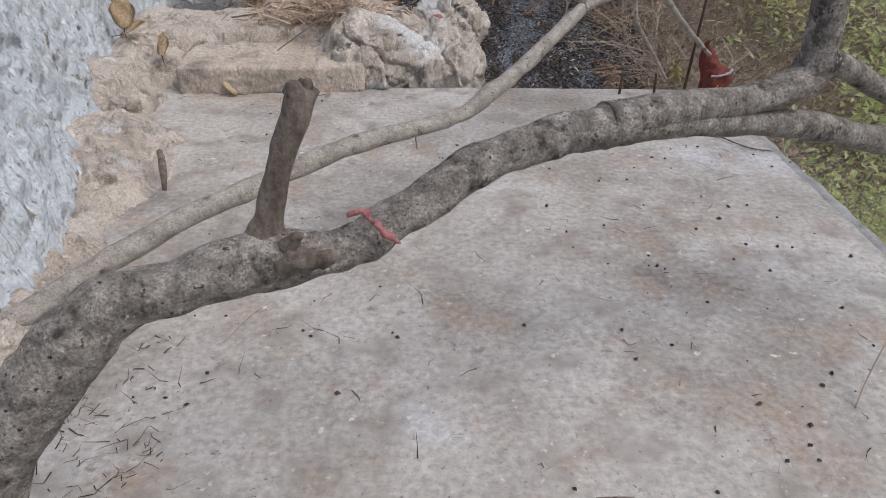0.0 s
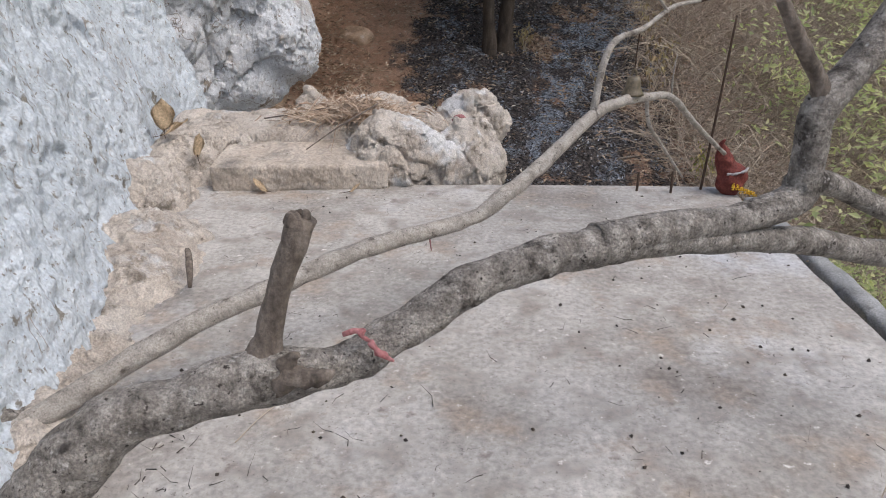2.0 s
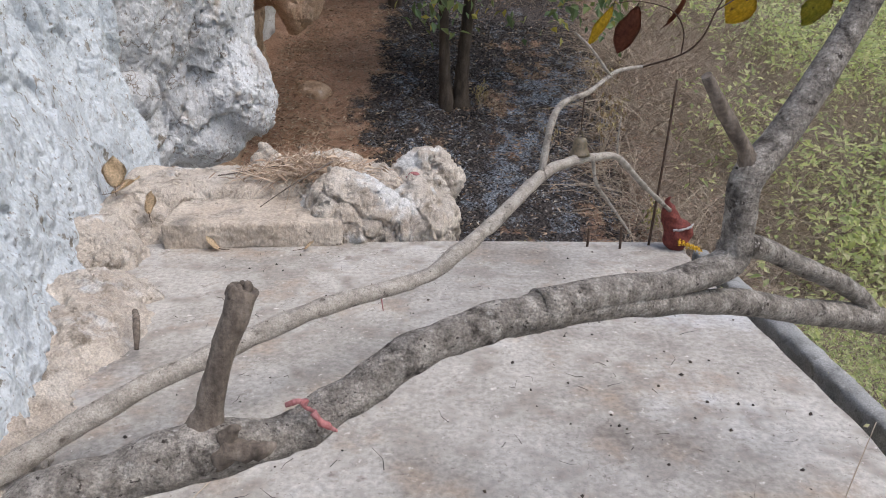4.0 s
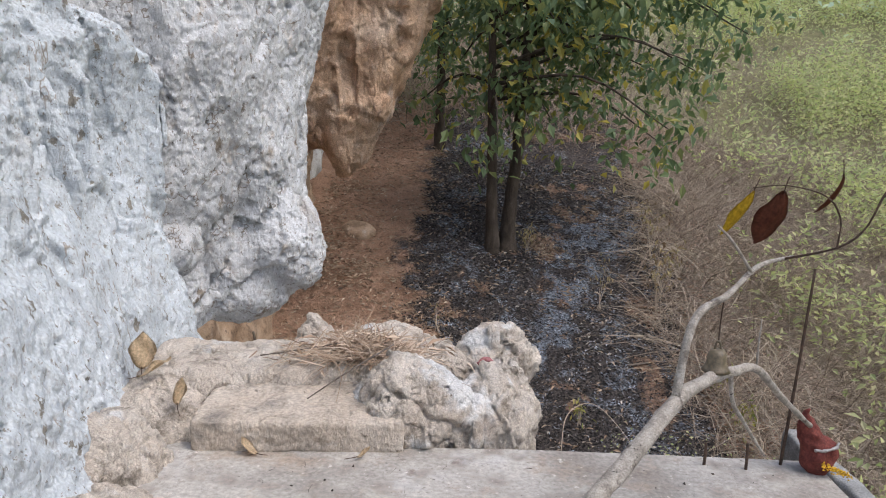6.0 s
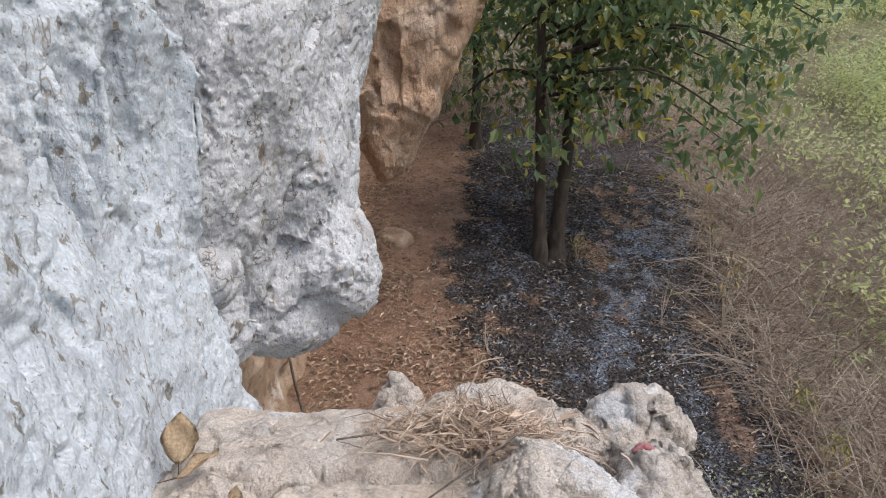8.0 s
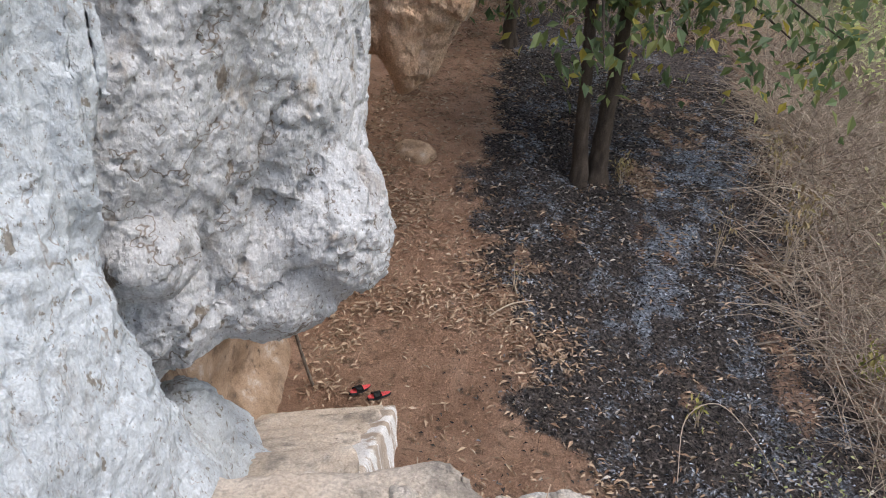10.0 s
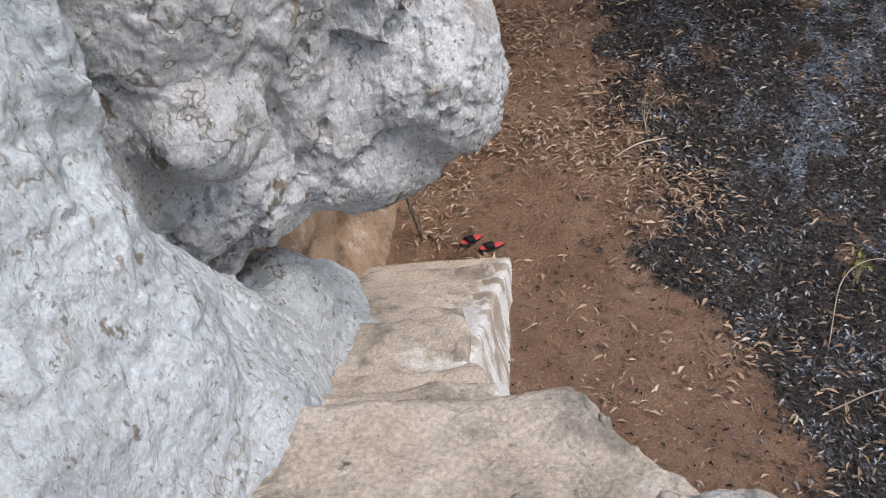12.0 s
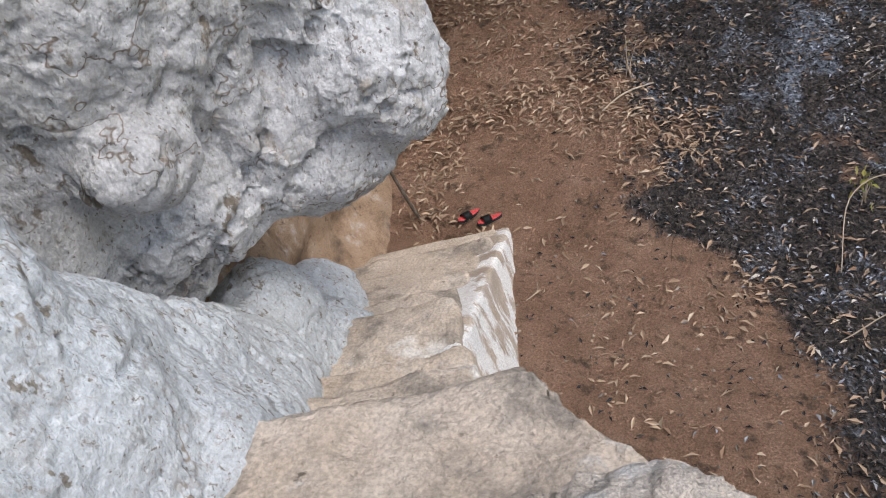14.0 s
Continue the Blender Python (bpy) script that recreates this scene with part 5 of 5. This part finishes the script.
def make_bell():
    bell = holder("hanging_bell", (0.80, 3.03, 0.64), "small tarnished bell hung over the branch", "bell")
    part("body", lathe([(0.0, 0.075), (0.012, 0.075), (0.024, 0.070), (0.029, 0.055), (0.032, 0.030), (0.040, 0.010), (0.047, 0.0), (0.043, 0.002), (0.030, 0.02), (0.026, 0.05), (0.0, 0.066)],
                       20, (0.80, 3.03, 0.632)), brass, bell)
    part("loop", tube([(0.79, 3.03, 0.705, 0.004), (0.795, 3.03, 0.73, 0.004), (0.805, 3.03, 0.73, 0.004), (0.81, 3.03, 0.705, 0.004)], 7, 4), brass, bell)
    part("cord", tube([(0.80, 3.03, 0.728, 0.0025), (0.802, 3.035, 0.80, 0.0025), (0.805, 3.03, 0.885, 0.0025)], 6, 4), rust_iron, bell)
    part("clapper", lathe([(0.0, 0.0), (0.008, 0.006), (0.008, 0.014), (0.0, 0.02)], 10, (0.80, 3.03, 0.622)), rust_iron, bell)


make_bell()


def pebbles(x, y, z, size, rng):
    """Little flattened eight-sided lumps."""
    n = len(x)
    base = np.array([(1, 0, 0), (0, 1, 0), (-1, 0, 0), (0, -1, 0), (0, 0, 0.8), (0, 0, -0.5)], float)
    s = size[:, None, None] * rng.uniform(0.6, 1.3, (n, 6, 1))
    a = rng.uniform(0, 6.283, n)
    r = np.stack([np.cos(a)[:, None] * base[:, 0] - np.sin(a)[:, None] * base[:, 1] * 0.7, np.sin(a)[:, None] * base[:, 0] + np.cos(a)[:, None] * base[:, 1] * 0.7,
                  np.repeat(base[None, :, 2], n, 0)], 2)
    v = (np.stack([x, y, z], 1)[:, None, :] + r * s).reshape(-1, 3)
    k = np.arange(n)[:, None] * 6
    f = np.concatenate([k + np.array(q) for q in ((0, 1, 4), (1, 2, 4), (2, 3, 4), (3, 0, 4), (1, 0, 5), (2, 1, 5), (3, 2, 5), (0, 3, 5))])
    return v, f


def make_bundle():
    b = holder("offering_bundle", (1.42, 3.62, 0.0), "maroon cloth offering bundle tied with foil and marigolds", "bundle")

    def wrap(p):
        d = egg(p, (1.43, 3.60, 0.075), (0.072, 0.062, 0.085), 15, 0, 25)
        d = smin(d, egg(p, (1.375, 3.60, 0.175), (0.045, 0.04, 0.07), 0, 0, -15), 0.03)
        return d + 0.010 * fbm(p, 22, 2, 410)
    sculpted("wrapped_cloth", wrap, (1.28, 3.46, -0.03), (1.58, 3.74, 0.30), 0.011, maroon, b, relief=0.003, freq=50)
    part("foil_band", tube([(1.385, 3.548, 0.118, 0.005), (1.42, 3.538, 0.122, 0.005), (1.465, 3.547, 0.135, 0.006), (1.492, 3.577, 0.14, 0.004)], 8, 5, 0.8, 90), foil, b, "crumpled silver foil band")
    k = np.random.default_rng(5)
    s = k.uniform(0, 1, 150)
    gx, gy, gz = 1.42 + 0.12 * s + k.normal(0, 0.008, 150), 3.528 + 0.03 * s + k.normal(0, 0.008, 150), 0.055 * (1 - s) + 0.008 + k.normal(0, 0.006, 150)
    v, f = pebbles(gx, gy, gz, k.uniform(0.004, 0.008, 150), k)
    part("marigold_garland", raw_mesh("marigold_garland", v, f, False), marigold, b, "yellow marigold garland")
    part("cloth_tail", tube([(1.36, 3.59, 0.22, 0.020), (1.345, 3.585, 0.26, 0.014), (1.36, 3.58, 0.285, 0.005)], 9, 4, 0.5, 60), maroon, b)


make_bundle()


def make_rods():
    for x, y, h, tilt in ((0.966, 3.60, 0.10, 1), (1.132, 3.58, 0.115, -1), (1.295, 3.64, 0.86, 3)):
        rod = part("iron_rod", tube([(0, 0, -0.04, 0.007), (0.002, 0, h * 0.5, 0.0065), (0, 0.002, h, 0.0055)], 8, 5, 0.10, 40), rust_iron)
        rod.matrix_world = pose(x, y, 0, 0, tilt, 0)
        tagged(rod, "rusted iron rod set upright in the concrete", "rod", "iron rods in the platform")


make_rods()


def make_sandals():
    for x, y, turn in ((-2.12, 9.36, 128), (-2.33, 9.40, 140)):
        z = float(ground_height(np.array([x]), np.array([y]))[0])
        s = holder("sandal", (0, 0, 0), "black slip-on sandal with a red insole", "sandal", "pair of sandals")
        sole = bmesh.new()
        ring = []
        for k in range(28):
            a = 2 * math.pi * k / 28
            yy = math.sin(a) * 0.135
            w = 0.047 + 0.010 * math.sin(a)
            ring.append((math.cos(a) * w * (1 - 0.12 * math.exp(-((yy + 0.02) / 0.04) ** 2)), yy))
        low = [sole.verts.new((px * 1.06, py * 1.03, 0.0)) for px, py in ring]
        top = [sole.verts.new((px, py, 0.022)) for px, py in ring]
        sole.faces.new(low[::-1])
        sole.faces.new(top)
        for k in range(28):
            j = (k + 1) % 28
            sole.faces.new((low[k], low[j], top[j], top[k]))
        part("sole", sole, rubber, s)
        ins = bmesh.new()
        lo_ring = [ins.verts.new((px * 0.92, py * 0.95, 0.0215)) for px, py in ring]
        hi_ring = [ins.verts.new((px * 0.90, py * 0.94, 0.029)) for px, py in ring]
        ins.faces.new(hi_ring)
        for k in range(28):
            j = (k + 1) % 28
            ins.faces.new((lo_ring[k], lo_ring[j], hi_ring[j], hi_ring[k]))
        part("insole", ins, red_foam, s, "red foam insole")
        strap = bmesh.new()
        rows = []
        for i in range(5):
            yy = -0.01 + 0.085 * i / 4
            rows.append([strap.verts.new((-0.052 * math.cos(math.pi * k / 10), yy, 0.018 + 0.048 * math.sin(math.pi * k / 10))) for k in range(11)])
        for p, q in zip(rows, rows[1:]):
            for k in range(10):
                strap.faces.new((p[k], p[k + 1], q[k + 1], q[k])).smooth = True
        bmesh.ops.solidify(strap, geom=strap.faces[:], thickness=0.005)
        part("strap", strap, rubber, s)
        for ob in s.children:
            ob.matrix_parent_inverse = Matrix.Identity(4)
        s.matrix_world = pose(x, y, z + 0.012, 0, 0, turn)


make_sandals()


def make_stick(points, label, material, name="stick", group=""):
    ob = part(name, tube(points, 8, 6, 0.15, 30), material)
    return tagged(ob, label, "stick", group)


make_stick([(-3.02, 9.20, -1.40, 0.016), (-2.97, 9.26, -1.80, 0.017), (-2.90, 9.36, -2.25, 0.018), (-2.83, 9.46, -2.62, 0.019)], "dark wooden stick leaning on the earth bank", dead_wood)
make_stick([(-0.93, 2.50, 0.13, 0.012), (-0.90, 2.44, 0.125, 0.014), (-0.875, 2.38, 0.10, 0.013), (-0.86, 2.33, 0.06, 0.008)], "short burnt stick lying on the rock foot", dead_wood)
make_stick([(1.29, 3.11, 0.006, 0.004), (1.36, 3.0, 0.010, 0.003), (1.42, 2.95, 0.006, 0.003), (1.50, 2.92, 0.008, 0.002)], "thin bent twig on the concrete", dead_wood)
make_stick([(-0.42, 1.57, 0.004, 0.0018), (-0.38, 1.68, 0.010, 0.0016), (-0.34, 1.76, 0.006, 0.0012)], "pale thin twig lying under the limb", dry_stem)
make_stick([(0.52, 1.10, 0.005, 0.005), (0.60, 1.105, 0.006, 0.006)], "short dark twig on the concrete", dead_wood)
make_stick([(1.19, 1.41, 0.0, 0.0022), (1.21, 1.44, 0.06, 0.002), (1.25, 1.48, 0.20, 0.0016), (1.30, 1.52, 0.38, 0.0010)], "thin dry stalk standing on the concrete", dry_stem)
make_stick([(-1.05, 1.17, 0.07, 0.006), (-1.0, 1.20, 0.06, 0.006), (-0.95, 1.27, 0.075, 0.006), (-0.96, 1.34, 0.10, 0.005)], "black curled root at the wall foot", dead_wood)
make_stick([(-1.30, 1.40, 0.10, 0.05), (-1.15, 1.45, 0.10, 0.05), (-1.05, 1.52, 0.08, 0.042), (-1.0, 1.60, 0.05, 0.02)], "gnarled grey root stump at the wall foot", bark, "root_stump")

dry_group = "big dry leaves by the step"
make_leaf((-1.60, 3.80, 0.22), (62, 5, 25), 0.18, 0.12, tan_leaf, "large tan dry leaf leaning on the wall", 21, 0.35, 0.16, dry_group)
make_leaf((-1.57, 3.70, 0.22), (12, -10, -60), 0.17, 0.11, tan_leaf, "tan dry leaf lying on the rock", 22, 0.5, 0.10, dry_group)
make_leaf((-1.34, 3.60, 0.14), (70, 15, 60), 0.13, 0.07, tan_leaf, "brown dry leaf standing by the slab", 23, 0.8, 0.10, dry_group)
make_leaf((-0.92, 3.44, 0.012), (8, 0, 75), 0.11, 0.05, tan_leaf, "rolled dry leaf at the foot of the slab", 24, 1.2, 0.08, dry_group)
make_leaf((-0.50, 3.46, 0.012), (10, 0, -70), 0.08, 0.04, tan_leaf, "small dry leaf at the foot of the slab", 25, 1.0, 0.08, dry_group)

# dry grass heap on the ledge
straw_tone = scatter_tone("dry_straw", [(0.20, 0.14, 0.10), (0.52, 0.40, 0.30), (0.68, 0.56, 0.45), (0.34, 0.25, 0.18), (0.46, 0.33, 0.24)], 0.85)
rng = np.random.default_rng(31)
n = 900
c = np.stack([rng.normal(-0.60, 0.15, n), rng.normal(4.14, 0.09, n), np.full(n, 0.235)], 1)
c[:, 2] += np.abs(rng.normal(0, 0.035, n)) * np.exp(-((c[:, 0] + 0.60) / 0.22) ** 2)
v, f = stems(c, directions(n, rng, 0.08), rng.uniform(0.06, 0.22, n), rng.uniform(0.0014, 0.0046, n), rng, 0.12, 4)
v2, f2 = leaf_cards(c[:150] + np.array((0.03, 0.0, 0.006)), (0.05, 0.05, 0.010), 1, 0.085, rng, 0.1, slim=0.5, fold=0.8)
stuff("straw_heap", v, f, straw_tone, "heap of dry grass and straw on the stone ledge", "straw")
stuff("straw_heap", v2, f2, straw_tone, "withered leaves among the straw heap", "straw")
make_stick([(-1.10, 4.02, 0.235, 0.004), (-0.90, 4.08, 0.255, 0.005), (-0.72, 4.13, 0.28, 0.004)], "grey bent stalk under the straw", dead_wood)
make_stick([(-0.78, 3.72, 0.150, 0.003), (-0.62, 3.80, 0.25, 0.004), (-0.42, 3.96, 0.345, 0.004)], "thin dark stalk reaching over the boulder", dead_wood)
rag = part("cloth_rag", tube([(-0.02, 4.10, 0.215, 0.008), (0.02, 4.11, 0.235, 0.016), (0.06, 4.10, 0.23, 0.006)], 8, 4, 0.6, 60), pink_cloth)
tagged(rag, "scrap of faded red cloth caught on the boulder", "cloth")

# droppings, grit and twigs on the concrete
drop_tone = scatter_tone("droppings_and_grit", [(0.02, 0.017, 0.015), (0.05, 0.04, 0.035), (0.09, 0.07, 0.055), (0.03, 0.025, 0.02)], 0.8)
grit_tone = scatter_tone("pale_grit", [(0.45, 0.42, 0.39), (0.62, 0.60, 0.57), (0.25, 0.22, 0.20)], 0.9)


n = 170
x, y = rng.uniform(-0.8, 1.55, n), rng.uniform(0.6, 3.55, n)
x[:70] = rng.uniform(0.7, 1.5, 70)
v, f = pebbles(x, y, np.full(n, 0.003), rng.uniform(0.004, 0.010, n), rng)
stuff("droppings", v, f, drop_tone, "small dark droppings scattered on the concrete", "droppings")
n = 380
x, y = rng.uniform(-1.2, 1.5, n), rng.uniform(0.6, 3.6, n)
v, f = pebbles(x, y, np.full(n, 0.001), rng.uniform(0.0015, 0.004, n), rng)
stuff("grit", v, f, grit_tone, "pale grit on the concrete terrace", "grit")
n = 260
x = np.concatenate([rng.normal(-0.62, 0.14, 140), rng.uniform(-0.9, 1.4, 120)])
y = np.concatenate([rng.normal(1.25, 0.20, 140), rng.uniform(0.8, 3.5, 120)])
base = np.stack([x, y, np.full(n, 0.004)], 1)
v, f = stems(base, directions(n, rng, 0.02) * np.array((1, 1, 0.05)), rng.uniform(0.015, 0.07, n), rng.uniform(0.0008, 0.002, n), rng, 0.0, 3)
stuff("twig_bits", v, f, drop_tone, "bits of twig and bark on the concrete", "twigs")

# stones on the earth
n = 420
x, y = rng.uniform(-2.6, 0.0, n), rng.uniform(7.2, 13.0, n)
v, f = pebbles(x, y, ground_height(x, y) + 0.004, rng.uniform(0.005, 0.025, n), rng)
stuff("stones", v, f, scatter_tone("earth_stones", [(0.22, 0.14, 0.10), (0.34, 0.25, 0.18), (0.42, 0.36, 0.30)], 0.9), "small stones and clods on the red earth", "stones")


# weeds, dried shrubs and fallen wood on the slope
weed_leaf = scatter_tone("fading_weed_leaves", [(0.30, 0.30, 0.08), (0.44, 0.38, 0.12), (0.20, 0.26, 0.08), (0.50, 0.42, 0.18)], 0.7, 0.3, 0.3)
wilt_leaf = scatter_tone("wilted_leaves", [(0.26, 0.18, 0.11), (0.38, 0.29, 0.17), (0.46, 0.40, 0.20), (0.20, 0.14, 0.09)], 0.8, 0.2, 0.2)


def make_shrub(x, y, height, stalks, leaves, size, material, label, category, seed):
    r = random.Random(seed)
    z = float(ground_height(np.array([x]), np.array([y]))[0])
    shrub = holder(category.replace(" ", "_"), (x, y, z), label, category, category + "s on the burnt slope")
    tips = []
    for k in range(stalks):
        a, h, s = r.uniform(0, 6.283), height * r.uniform(0.6, 1.0), r.uniform(0.1, 0.35)
        p = [(x + r.uniform(-0.05, 0.05), y + r.uniform(-0.05, 0.05), z - 0.05, 0.008)]
        for q in (0.35, 0.7, 1.0):
            p.append((x + math.cos(a) * s * h * q ** 1.4, y + math.sin(a) * s * h * q ** 1.4, z + h * q, 0.007 * (1.15 - q)))
        part("stalk", tube(p, 5, 4, 0.1, 10, seed + k), dry_stem, shrub)
        tips += [Vector(p[2][:3]), Vector(p[3][:3]), Vector(p[2][:3]).lerp(Vector(p[3][:3]), 0.5)]
    v, f = leaf_cards(tips, (0.06, 0.06, 0.10), leaves, size, np.random.default_rng(seed), 1.0, slim=0.8)
    part("foliage", raw_mesh("foliage", v, f, False), material, shrub)


make_shrub(2.67, 12.5, 1.25, 7, 6, 0.11, wilt_leaf, "tall wilted shrub with hanging brown leaves", "dried shrub", 3)
make_shrub(2.8, 13.9, 1.1, 5, 5, 0.10, wilt_leaf, "wilted shrub beside the ash streak", "dried shrub", 9)
make_shrub(3.3, 10.8, 0.55, 6, 7, 0.09, weed_leaf, "yellow-green weed at the edge of the burn", "weed", 12)
make_shrub(3.4, 10.1, 0.5, 5, 6, 0.09, weed_leaf, "low yellow weed near the cement wall", "weed", 15)
make_shrub(1.2, 9.8, 0.35, 4, 3, 0.08, weed_leaf, "half burnt weed with few yellow leaves", "weed", 18)
make_shrub(1.7, 12.2, 0.9, 4, 3, 0.08, wilt_leaf, "scorched shrub stalks on the burnt slope", "dried shrub", 21)
make_shrub(-0.85, 11.05, 0.45, 5, 1, 0.06, wilt_leaf, "bare scorched stalks on the burnt slope", "dried shrub", 24)
make_shrub(0.55, 13.7, 0.45, 6, 6, 0.09, wilt_leaf, "wilted sprouts at the foot of the trees", "dried shrub", 27)


def on_slope(points, lift):
    return [(x, y, float(ground_height(np.array([x]), np.array([y]))[0]) + lift, r) for x, y, r in points]


fallen = "fallen sticks on the slope"
make_stick(on_slope([(-1.12, 10.62, 0.009), (-0.88, 10.80, 0.011), (-0.60, 11.0, 0.008)], 0.03), "pale fallen stick across the leaf litter", dry_stem, group=fallen)
make_stick(on_slope([(2.02, 11.05, 0.016), (2.25, 11.2, 0.018), (2.46, 11.32, 0.014)], 0.03), "short grey fallen branch on the ash", dead_wood, group=fallen)
make_stick(on_slope([(-1.62, 8.25, 0.004), (-1.55, 8.40, 0.004), (-1.56, 8.52, 0.003)], 0.012), "thin curved twig on the red earth", dry_stem, group=fallen)
make_stick([(0.9, 9.0, -2.85, 0.005), (1.0, 9.5, -2.45, 0.005), (1.35, 9.7, -2.35, 0.004), (1.7, 9.5, -2.6, 0.004), (1.9, 9.2, -2.85, 0.003)], "thin arched bramble over the ash", dry_stem, group=fallen)
make_stick([(0.8, 8.3, -2.95, 0.005), (1.3, 8.45, -2.70, 0.005), (2.0, 8.3, -2.72, 0.004), (2.5, 8.2, -2.9, 0.003)], "long pale bramble lying on the slope", dry_stem, group=fallen)


def earth_lump(p):
    return egg(p, (-2.55, 13.6, -0.95), (0.35, 0.3, 0.28)) + 0.06 * fbm(p, 4, 3, 430)


lump = sculpted("boulder", earth_lump, (-3.1, 13.1, -1.4), (-2.0, 14.1, -0.5), 0.04, earth_bank)
tagged(lump, "brown earth-covered stone below the ochre rock", "boulder")
